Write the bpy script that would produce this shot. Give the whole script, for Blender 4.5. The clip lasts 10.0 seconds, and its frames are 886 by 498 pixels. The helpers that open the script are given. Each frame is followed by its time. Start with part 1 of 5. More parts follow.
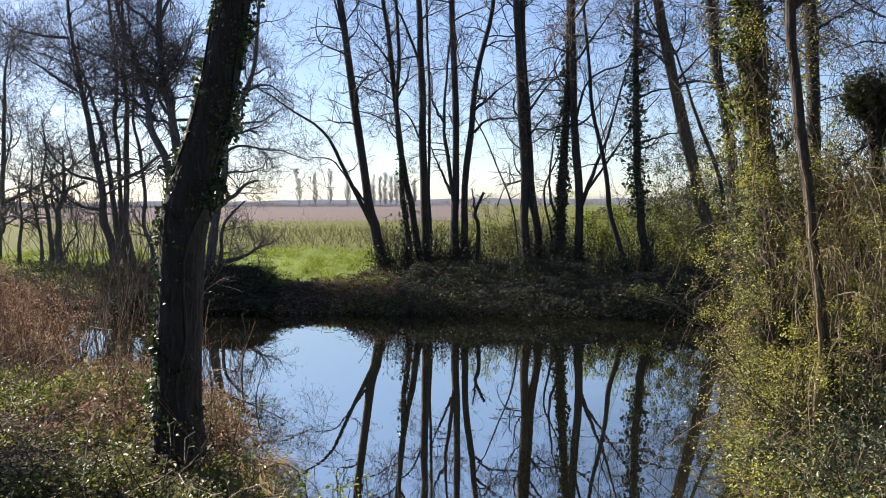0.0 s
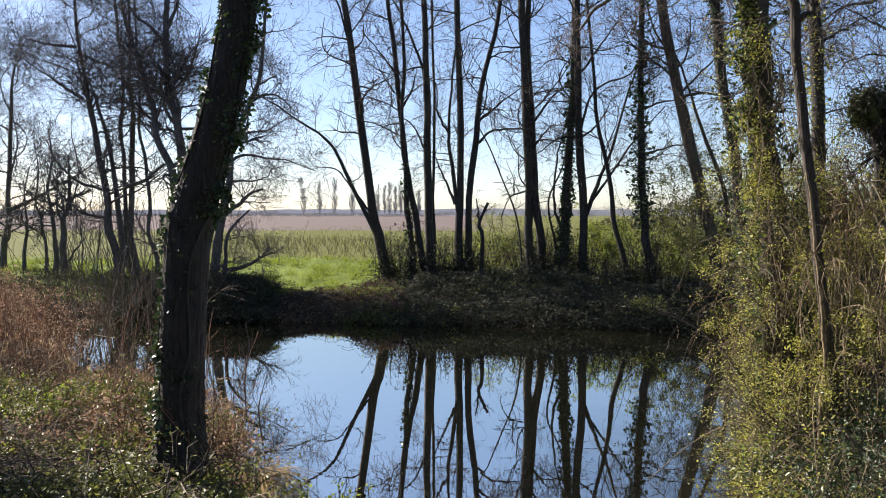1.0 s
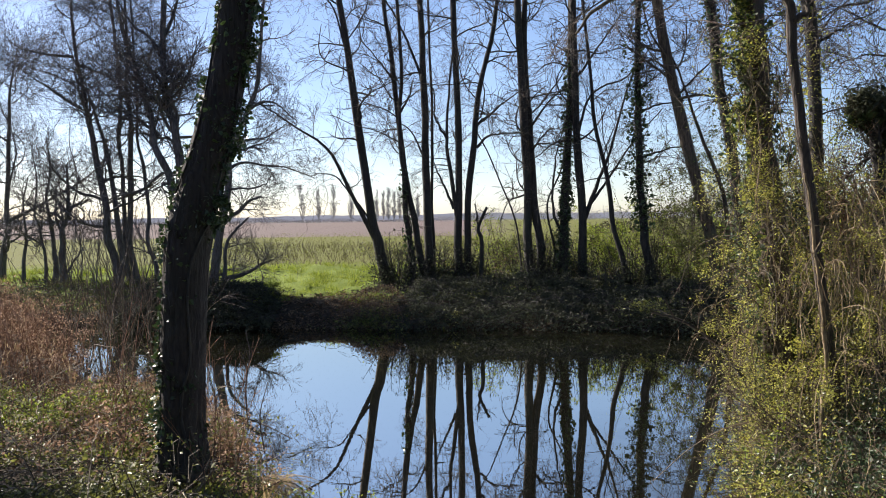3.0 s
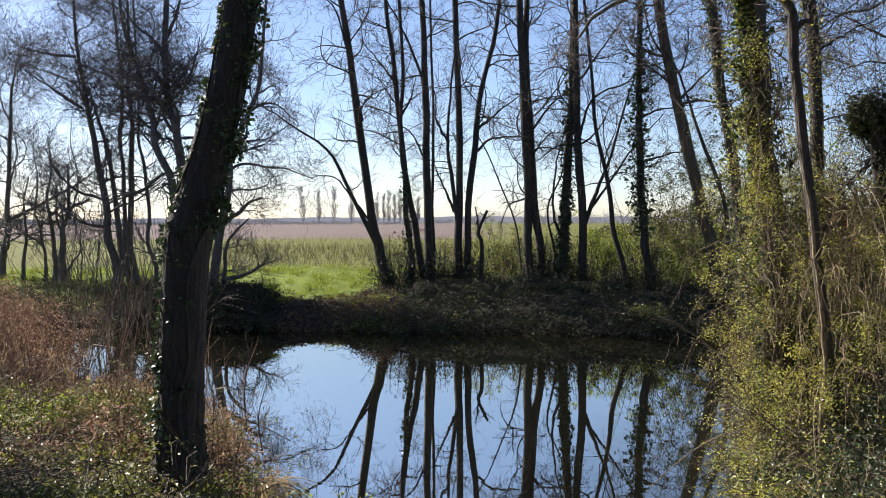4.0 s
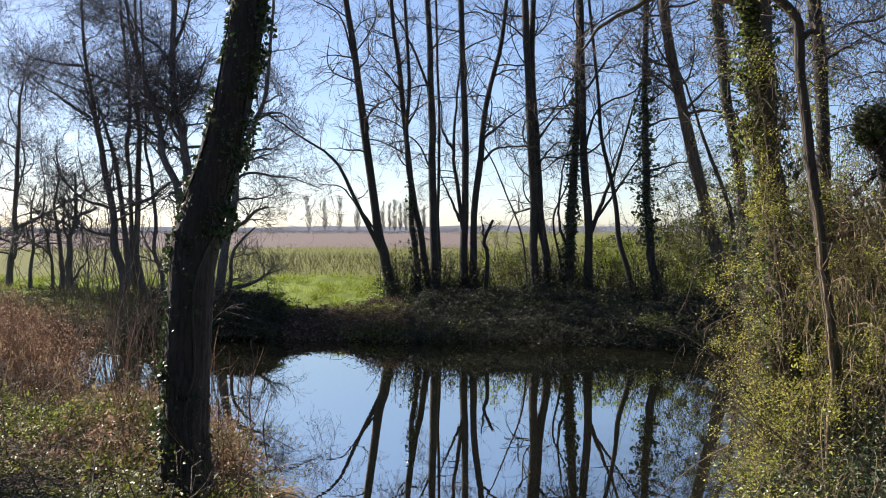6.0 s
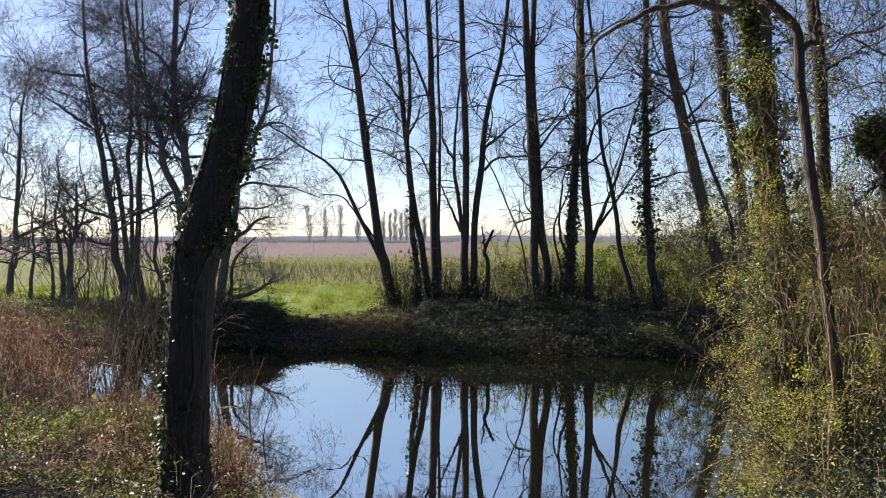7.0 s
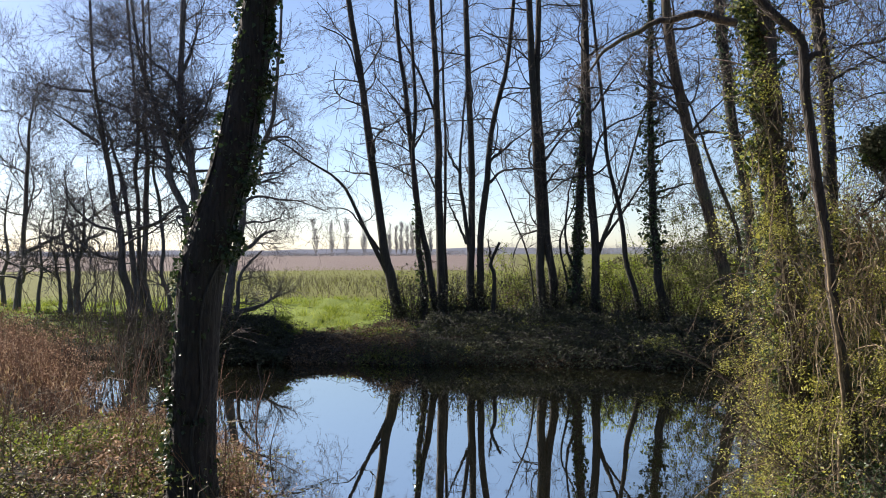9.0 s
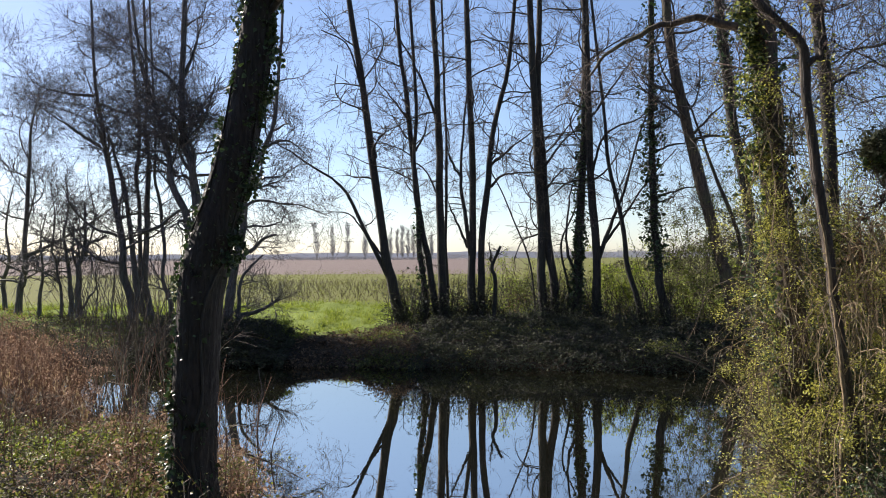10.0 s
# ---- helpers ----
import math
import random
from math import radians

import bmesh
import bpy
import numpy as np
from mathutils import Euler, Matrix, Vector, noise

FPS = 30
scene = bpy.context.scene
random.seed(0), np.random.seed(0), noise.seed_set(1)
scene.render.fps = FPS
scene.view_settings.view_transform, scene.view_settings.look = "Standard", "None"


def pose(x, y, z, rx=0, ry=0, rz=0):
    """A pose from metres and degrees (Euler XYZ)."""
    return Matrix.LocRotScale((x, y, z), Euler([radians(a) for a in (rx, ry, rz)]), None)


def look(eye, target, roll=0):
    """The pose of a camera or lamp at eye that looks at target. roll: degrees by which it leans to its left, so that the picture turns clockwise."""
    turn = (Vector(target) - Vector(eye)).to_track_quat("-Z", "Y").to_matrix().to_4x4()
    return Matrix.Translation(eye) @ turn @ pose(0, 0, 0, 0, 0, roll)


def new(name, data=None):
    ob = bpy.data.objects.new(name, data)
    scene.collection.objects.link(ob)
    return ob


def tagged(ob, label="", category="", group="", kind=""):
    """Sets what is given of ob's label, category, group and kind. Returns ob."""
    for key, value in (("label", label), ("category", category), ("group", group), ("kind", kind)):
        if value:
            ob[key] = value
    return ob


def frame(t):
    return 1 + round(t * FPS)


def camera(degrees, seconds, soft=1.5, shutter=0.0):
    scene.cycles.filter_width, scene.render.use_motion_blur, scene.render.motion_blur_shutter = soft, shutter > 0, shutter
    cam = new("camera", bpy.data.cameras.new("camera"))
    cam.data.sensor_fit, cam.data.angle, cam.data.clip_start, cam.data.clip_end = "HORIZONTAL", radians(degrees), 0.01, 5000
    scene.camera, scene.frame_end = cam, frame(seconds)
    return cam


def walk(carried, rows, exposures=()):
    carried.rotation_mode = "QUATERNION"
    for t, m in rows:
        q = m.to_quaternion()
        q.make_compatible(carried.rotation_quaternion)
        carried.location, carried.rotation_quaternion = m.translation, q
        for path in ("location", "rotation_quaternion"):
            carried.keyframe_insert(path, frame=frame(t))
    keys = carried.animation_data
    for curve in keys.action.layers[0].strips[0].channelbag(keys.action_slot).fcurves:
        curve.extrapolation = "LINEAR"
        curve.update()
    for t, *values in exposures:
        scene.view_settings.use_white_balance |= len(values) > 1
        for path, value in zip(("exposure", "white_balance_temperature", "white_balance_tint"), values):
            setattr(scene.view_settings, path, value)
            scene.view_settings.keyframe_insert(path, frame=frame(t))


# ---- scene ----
from math import cos, sin, pi

cam = camera(56.0, 10.0, soft=1.0)
EYE = 2.4  # above the water, which lies at z = 0
ROWS = [
    (0.0, -0.010, 86.95, 0.24, -0.49),
    (0.5, -0.009, 87.34, -0.06, -0.30),
    (1.0, -0.008, 87.64, -0.11, -0.20),
    (1.5, -0.006, 87.97, 0.07, -0.09),
    (2.0, -0.005, 87.98, 0.29, -0.13),
    (2.5, -0.004, 87.96, 0.57, -0.22),
    (3.0, -0.003, 87.97, 0.62, -0.27),
    (3.5, -0.002, 88.02, 0.44, -0.30),
    (4.0, -0.001, 88.17, 0.10, -0.25),
    (4.5, 0.000, 88.34, -0.18, -0.16),
    (5.0, 0.001, 88.56, -0.00, 0.00),
    (5.5, 0.002, 88.64, 0.13, 0.12),
    (6.0, 0.003, 88.80, -0.03, 0.14),
    (6.5, 0.004, 89.10, -0.24, 0.10),
    (7.0, 0.005, 89.47, -0.06, 0.18),
    (7.5, 0.006, 89.71, -0.01, 0.28),
    (8.0, 0.008, 89.94, 0.06, 0.37),
    (8.5, 0.009, 90.16, 0.13, 0.47),
    (9.0, 0.010, 90.33, 0.23, 0.60),
    (9.5, 0.012, 90.47, 0.27, 0.67),
    (10.0, 0.013, 90.59, 0.27, 0.67),
]
walk(cam, [(t, pose(0, 0, EYE + z, rx, ry, rz)) for t, z, rx, ry, rz in ROWS],
     exposures=[(0.0, 1.36, 6600, 17), (10.0, 1.28, 6600, 17)])

# ---- light ----
SUN_EL, SUN_AZ = 36.0, -52.0  # degrees up, and to the right of straight ahead
sun_way = Vector((cos(radians(SUN_EL)) * sin(radians(SUN_AZ)), cos(radians(SUN_EL)) * cos(radians(SUN_AZ)), sin(radians(SUN_EL))))
world = bpy.data.worlds.new("world")
scene.world = world
world.use_nodes = True
wn, wl = world.node_tree.nodes, world.node_tree.links
sky = wn.new("ShaderNodeTexSky")
sky.sky_type, sky.sun_disc = "NISHITA", False
sky.sun_elevation, sky.sun_rotation = radians(SUN_EL), radians(SUN_AZ)
sky.air_density, sky.dust_density, sky.ozone_density, sky.altitude = 0.85, 0.42, 3.0, 30
wl.new(sky.outputs[0], wn["Background"].inputs["Color"])
wn["Background"].inputs["Strength"].default_value = 0.065
sun = new("sun", bpy.data.lights.new("sun", "SUN"))
sun.data.energy, sun.data.angle, sun.data.color = 5.0, radians(0.55), (1.0, 0.94, 0.83)
sun.matrix_world = look(sun_way * 50, (0, 0, 0))


# ---- materials ----
def nodes_of(name):
    m = bpy.data.materials.new(name)
    m.use_nodes = True
    return m, m.node_tree.nodes, m.node_tree.links


def ramp_node(n, stops):
    r = n.new("ShaderNodeValToRGB")
    while len(r.color_ramp.elements) < len(stops):
        r.color_ramp.elements.new(0.5)
    for e, (at, c) in zip(r.color_ramp.elements, stops):
        e.position, e.color = at, (*c, 1)
    return r


def bark(name, dark, mid, moss, scale=1.0, mossy=0.4, bump=0.6):
    """Rough furrowed bark with lichen and moss in patches."""
    m, n, l = nodes_of(name)
    b = n["Principled BSDF"]
    tc = n.new("ShaderNodeTexCoord")
    mp = n.new("ShaderNodeMapping")
    mp.inputs["Scale"].default_value = (14 * scale, 14 * scale, 2.6 * scale)
    l.new(tc.outputs["Object"], mp.inputs[0])
    a = n.new("ShaderNodeTexNoise")
    a.inputs["Scale"].default_value, a.inputs["Detail"].default_value, a.inputs["Distortion"].default_value = 2.0, 6.0, 0.6
    l.new(mp.outputs[0], a.inputs["Vector"])
    r = ramp_node(n, [(0.32, dark), (0.62, mid)])
    l.new(a.outputs[0], r.inputs[0])
    c = n.new("ShaderNodeTexNoise")
    c.inputs["Scale"].default_value, c.inputs["Detail"].default_value = 2.3, 5.0
    l.new(tc.outputs["Object"], c.inputs["Vector"])
    k = ramp_node(n, [(0.48, (0, 0, 0)), (0.66, (mossy, mossy, mossy))])
    l.new(c.outputs[0], k.inputs[0])
    mix = n.new("ShaderNodeMix")
    mix.data_type = "RGBA"
    l.new(k.outputs[0], mix.inputs["Factor"])
    l.new(r.outputs[0], mix.inputs["A"])
    mix.inputs["B"].default_value = (*moss, 1)
    l.new(mix.outputs["Result"], b.inputs["Base Color"])
    b.inputs["Roughness"].default_value = 0.85
    bm_ = n.new("ShaderNodeBump")
    bm_.inputs["Strength"].default_value, bm_.inputs["Distance"].default_value = bump, 0.03
    l.new(a.outputs[0], bm_.inputs["Height"])
    l.new(bm_.outputs[0], b.inputs["Normal"])
    return m


def leafy(name, low, high, rough=0.5, through_light=0.4, spec=0.4):
    """Leaves and blades: each island its own tone, with light passing through."""
    m, n, l = nodes_of(name)
    b, out = n["Principled BSDF"], n["Material Output"]
    g = n.new("ShaderNodeNewGeometry")
    r = ramp_node(n, [(0.0, low), (1.0, high)])
    l.new(g.outputs["Random Per Island"], r.inputs[0])
    tc = n.new("ShaderNodeTexCoord")
    a = n.new("ShaderNodeTexNoise")
    a.inputs["Scale"].default_value, a.inputs["Detail"].default_value = 3.0, 3.0
    l.new(tc.outputs["Object"], a.inputs["Vector"])
    v = n.new("ShaderNodeMapRange")
    v.inputs["To Min"].default_value, v.inputs["To Max"].default_value = 0.6, 1.4
    l.new(a.outputs[0], v.inputs[0])
    h = n.new("ShaderNodeHueSaturation")
    l.new(v.outputs[0], h.inputs["Value"])
    l.new(r.outputs[0], h.inputs["Color"])
    l.new(h.outputs[0], b.inputs["Base Color"])
    b.inputs["Roughness"].default_value = rough
    b.inputs["Specular IOR Level"].default_value = spec
    t = n.new("ShaderNodeBsdfTranslucent")
    l.new(h.outputs[0], t.inputs["Color"])
    mix = n.new("ShaderNodeMixShader")
    mix.inputs[0].default_value = through_light
    l.new(b.outputs[0], mix.inputs[1])
    l.new(t.outputs[0], mix.inputs[2])
    l.new(mix.outputs[0], out.inputs[0])
    return m


# backlit shade on the trunks is put into this near-black colour
BARK_DARK = bark("backlit_alder_bark", (0.010, 0.009, 0.008), (0.036, 0.031, 0.026), (0.036, 0.039, 0.022), 1.0, 0.35)
# haze and flare over the left bank are put into this lighter bark
BARK_HAZED = bark("hazed_grey_bark", (0.036, 0.033, 0.033), (0.125, 0.114, 0.112), (0.12, 0.125, 0.08), 1.0, 0.4)
BARK_STRAW = bark("straw_vine_bark", (0.06, 0.042, 0.024), (0.24, 0.175, 0.095), (0.13, 0.12, 0.05), 2.0, 0.4, 0.3)
# twig colour lightened likewise, with the haze painted in
TWIG_HAZED = bark("hazed_grey_twig_bark", (0.05, 0.044, 0.046), (0.13, 0.112, 0.116), (0.12, 0.11, 0.09), 1.0, 0.3, 0.2)
BARK_BROWN = bark("brown_bark", (0.02, 0.014, 0.009), (0.085, 0.06, 0.039), (0.08, 0.08, 0.032), 1.0, 0.5)
# near trunk: its unlit side is painted in as near-black bark
BARK_NEAR = bark("backlit_furrowed_bark", (0.009, 0.007, 0.006), (0.034, 0.026, 0.021), (0.035, 0.04, 0.02), 1.3, 0.3, 1.0)
BARK_POLE = bark("pole_bark", (0.012, 0.009, 0.006), (0.06, 0.042, 0.029), (0.05, 0.055, 0.022), 1.6, 0.4, 1.0)
BARK_PALE = bark("pale_vine_bark", (0.045, 0.032, 0.02), (0.20, 0.145, 0.085), (0.12, 0.11, 0.045), 2.0, 0.4)
TWIG = bark("twig_bark", (0.03, 0.023, 0.02), (0.10, 0.075, 0.06), (0.10, 0.085, 0.055), 1.0, 0.3, 0.2)
STALK = bark("dead_stalk", (0.07, 0.03, 0.018), (0.22, 0.11, 0.06), (0.25, 0.17, 0.09), 2.0, 0.3, 0.2)
TWIG_PALE = bark("pale_twig_bark", (0.14, 0.10, 0.07), (0.36, 0.29, 0.21), (0.25, 0.22, 0.12), 2.0, 0.3, 0.2)
# aerial haze is put into this pale twig colour
TWIG_FAR_HAZED = bark("hazed_far_twig_bark", (0.26, 0.25, 0.25), (0.42, 0.4, 0.38), (0.25, 0.24, 0.2), 0.3, 0.3, 0.2)
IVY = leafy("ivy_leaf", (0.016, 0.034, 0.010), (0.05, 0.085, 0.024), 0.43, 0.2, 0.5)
# lit copy of IVY: sunlight is put into the brighter colour
IVY_PAINTED_SUN = leafy("painted_sun_ivy_leaf", (0.07, 0.09, 0.018), (0.32, 0.35, 0.075), 0.4, 0.38, 0.5)
SPRING = leafy("spring_leaf", (0.11, 0.16, 0.018), (0.28, 0.33, 0.05), 0.5, 0.5, 0.3)
# sun and shade on the leaves are put into this wide tone range
VINE_LEAF = leafy("vine_leaf", (0.055, 0.062, 0.014), (0.46, 0.45, 0.085), 0.42, 0.46, 0.5)
BRAMBLE = leafy("bramble_leaf", (0.04, 0.05, 0.013), (0.22, 0.23, 0.055), 0.45, 0.42, 0.45)
BRACKEN = leafy("dead_bracken", (0.165, 0.095, 0.058), (0.45, 0.305, 0.2), 0.75, 0.4, 0.2)
STRAW = leafy("dry_grass", (0.28, 0.20, 0.10), (0.52, 0.40, 0.22), 0.7, 0.35, 0.2)
GRASS = leafy("fresh_grass", (0.10, 0.14, 0.016), (0.25, 0.30, 0.045), 0.5, 0.55, 0.3)
CROP = leafy("crop_leaf", (0.10, 0.108, 0.024), (0.17, 0.175, 0.042), 0.6, 0.5, 0.2)
# shade on the bank is put into this dark, bluish leaf colour
SHADE_TONED_LEAF = leafy("shade_toned_leaf", (0.036, 0.042, 0.028), (0.082, 0.09, 0.05), 0.7, 0.2, 0.15)
HEDGE = leafy("hedge_growth", (0.05, 0.045, 0.025), (0.13, 0.13, 0.06), 0.8, 0.25, 0.1)
CONE = leafy("alder_cone", (0.02, 0.014, 0.010), (0.09, 0.05, 0.035), 0.8, 0.1, 0.2)
SCRUB = leafy("scrub_leaf", (0.035, 0.05, 0.014), (0.15, 0.165, 0.04), 0.6, 0.35, 0.25)
LITTER = leafy("leaf_litter", (0.07, 0.048, 0.03), (0.22, 0.145, 0.085), 0.8, 0.2, 0.2)


def ground_material():
    """Leaf mould by the pond, then turf, crop soil and a bare brown field."""
    m, n, l = nodes_of("ground_soil")
    b = n["Principled BSDF"]
    tc = n.new("ShaderNodeTexCoord")
    xyz = n.new("ShaderNodeSeparateXYZ")
    l.new(tc.outputs["Object"], xyz.inputs[0])
    big = n.new("ShaderNodeTexNoise")
    big.inputs["Scale"].default_value, big.inputs["Detail"].default_value = 0.35, 4.0
    fine = n.new("ShaderNodeTexNoise")
    fine.inputs["Scale"].default_value, fine.inputs["Detail"].default_value = 18.0, 8.0
    l.new(tc.outputs["Object"], big.inputs["Vector"])
    l.new(tc.outputs["Object"], fine.inputs["Vector"])

    def band(lo, hi, wobble):
        j = n.new("ShaderNodeMath")
        j.operation = "MULTIPLY_ADD"
        l.new(big.outputs[0], j.inputs[0])
        j.inputs[1].default_value = wobble
        l.new(xyz.outputs["Y"], j.inputs[2])
        r = n.new("ShaderNodeMapRange")
        r.inputs["From Min"].default_value, r.inputs["From Max"].default_value = lo, hi
        l.new(j.outputs[0], r.inputs[0])
        return r.outputs[0]

    def over(a, b_, fac):
        x = n.new("ShaderNodeMix")
        x.data_type = "RGBA"
        l.new(fac, x.inputs["Factor"])
        l.new(a, x.inputs["A"])
        l.new(b_, x.inputs["B"])
        return x.outputs["Result"]

    def tones(c0, c1):
        r = ramp_node(n, [(0.3, c0), (0.7, c1)])
        l.new(fine.outputs[0], r.inputs[0])
        return r.outputs[0]

    mould = tones((0.02, 0.015, 0.010), (0.065, 0.048, 0.03))
    turf = tones((0.085, 0.125, 0.02), (0.155, 0.2, 0.034))
    crop = tones((0.075, 0.082, 0.018), (0.115, 0.12, 0.028))
    bare = tones((0.098, 0.077, 0.07), (0.15, 0.118, 0.108))
    c = over(mould, turf, band(20.6, 21.6, 1.0))
    c = over(c, crop, band(27.0, 29.0, 1.0))
    ratio = n.new("ShaderNodeMath")
    ratio.operation = "DIVIDE"
    l.new(xyz.outputs["X"], ratio.inputs[0])
    l.new(xyz.outputs["Y"], ratio.inputs[1])
    edge = n.new("ShaderNodeMapRange")
    edge.inputs["From Min"].default_value, edge.inputs["From Max"].default_value = 0.03, 0.09
    edge.inputs["To Min"].default_value, edge.inputs["To Max"].default_value = 1.0, 0.0
    l.new(ratio.outputs[0], edge.inputs[0])
    both = n.new("ShaderNodeMath")
    both.operation = "MULTIPLY"
    l.new(edge.outputs[0], both.inputs[0])
    l.new(band(76.0, 80.0, 4.0), both.inputs[1])
    c = over(c, bare, both.outputs[0])
    l.new(c, b.inputs["Base Color"])
    b.inputs["Roughness"].default_value = 0.95
    b.inputs["Specular IOR Level"].default_value = 0.15
    bp = n.new("ShaderNodeBump")
    bp.inputs["Strength"].default_value, bp.inputs["Distance"].default_value = 0.8, 0.05
    l.new(fine.outputs[0], bp.inputs["Height"])
    l.new(bp.outputs[0], b.inputs["Normal"])
    return m


def water_material():
    m, n, l = nodes_of("pond_water")
    b = n["Principled BSDF"]
    tc = n.new("ShaderNodeTexCoord")
    a = n.new("ShaderNodeTexNoise")
    a.inputs["Scale"].default_value, a.inputs["Detail"].default_value = 0.5, 3.0
    l.new(tc.outputs["Object"], a.inputs["Vector"])
    r = ramp_node(n, [(0.3, (0.007, 0.007, 0.004)), (0.7, (0.013, 0.012, 0.007))])
    l.new(a.outputs[0], r.inputs[0])
    l.new(r.outputs[0], b.inputs["Base Color"])
    b.inputs["Roughness"].default_value, b.inputs["Specular IOR Level"].default_value = 0.9, 0.0
    gl = n.new("ShaderNodeBsdfGlossy")
    gl.inputs["Roughness"].default_value, gl.inputs["Color"].default_value = 0.01, (1.0, 0.99, 0.91, 1)
    lw = n.new("ShaderNodeLayerWeight")
    lw.inputs["Blend"].default_value = 0.965
    ms = n.new("ShaderNodeMixShader")
    l.new(b.outputs[0], ms.inputs[1])
    l.new(gl.outputs[0], ms.inputs[2])
    l.new(ms.outputs[0], n["Material Output"].inputs[0])
    # a weaker reflection is painted in by position near the right bank
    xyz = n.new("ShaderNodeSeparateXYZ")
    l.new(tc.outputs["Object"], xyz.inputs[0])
    dim_axes = []
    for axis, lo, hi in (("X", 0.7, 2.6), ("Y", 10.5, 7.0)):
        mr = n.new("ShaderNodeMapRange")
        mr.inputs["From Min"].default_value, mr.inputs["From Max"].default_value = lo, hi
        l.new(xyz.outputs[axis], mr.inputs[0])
        dim_axes.append(mr.outputs[0])
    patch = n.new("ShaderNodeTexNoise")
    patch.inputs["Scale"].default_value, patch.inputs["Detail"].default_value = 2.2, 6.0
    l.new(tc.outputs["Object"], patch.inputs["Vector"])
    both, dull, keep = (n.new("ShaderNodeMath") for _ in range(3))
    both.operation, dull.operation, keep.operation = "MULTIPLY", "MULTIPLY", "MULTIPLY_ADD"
    l.new(dim_axes[0], both.inputs[0])
    l.new(dim_axes[1], both.inputs[1])
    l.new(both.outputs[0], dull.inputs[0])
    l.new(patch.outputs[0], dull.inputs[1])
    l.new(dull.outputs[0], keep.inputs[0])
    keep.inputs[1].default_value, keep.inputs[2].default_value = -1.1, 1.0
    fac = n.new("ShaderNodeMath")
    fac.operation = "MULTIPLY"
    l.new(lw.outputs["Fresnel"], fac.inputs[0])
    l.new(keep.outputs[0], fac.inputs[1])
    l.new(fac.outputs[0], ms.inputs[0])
    mp = n.new("ShaderNodeMapping")
    mp.inputs["Scale"].default_value = (2.2, 5.0, 1.0)
    l.new(tc.outputs["Object"], mp.inputs[0])
    w = n.new("ShaderNodeTexNoise")
    w.inputs["Scale"].default_value, w.inputs["Detail"].default_value = 1.5, 2.0
    l.new(mp.outputs[0], w.inputs["Vector"])
    bp = n.new("ShaderNodeBump")
    bp.inputs["Strength"].default_value, bp.inputs["Distance"].default_value = 0.022, 0.01
    l.new(w.outputs[0], bp.inputs["Height"])
    l.new(bp.outputs[0], gl.inputs["Normal"])
    return m


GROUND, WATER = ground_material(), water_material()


# ---- building helpers ----
rng = np.random.default_rng(7)


def mesh_of(name, verts, faces, mat, smooth=False):
    """A mesh from an array of vertices and arrays of faces, all of one size each."""
    me = bpy.data.meshes.new(name)
    me.vertices.add(len(verts))
    me.vertices.foreach_set("co", np.asarray(verts, np.float32).ravel())
    faces = [np.asarray(f, np.int32) for f in faces if len(f)]
    sizes = np.concatenate([np.full(len(f), f.shape[1], np.int32) for f in faces])
    idx = np.concatenate([f.ravel() for f in faces])
    me.loops.add(len(idx))
    me.loops.foreach_set("vertex_index", idx)
    me.polygons.add(len(sizes))
    me.polygons.foreach_set("loop_start", np.concatenate([[0], np.cumsum(sizes)[:-1]]).astype(np.int32))
    me.polygons.foreach_set("use_smooth", np.full(len(sizes), smooth))
    me.update(calc_edges=True)
    me.validate()
    me.materials.append(mat)
    return me


def part_of(name, me, parent, label="", kind=""):
    ob = new(name, me)
    ob.parent = parent
    if parent is not None:
        ob.matrix_parent_inverse = Matrix.Translation(-Vector(parent.location))
    return tagged(ob, label=label, kind=kind)


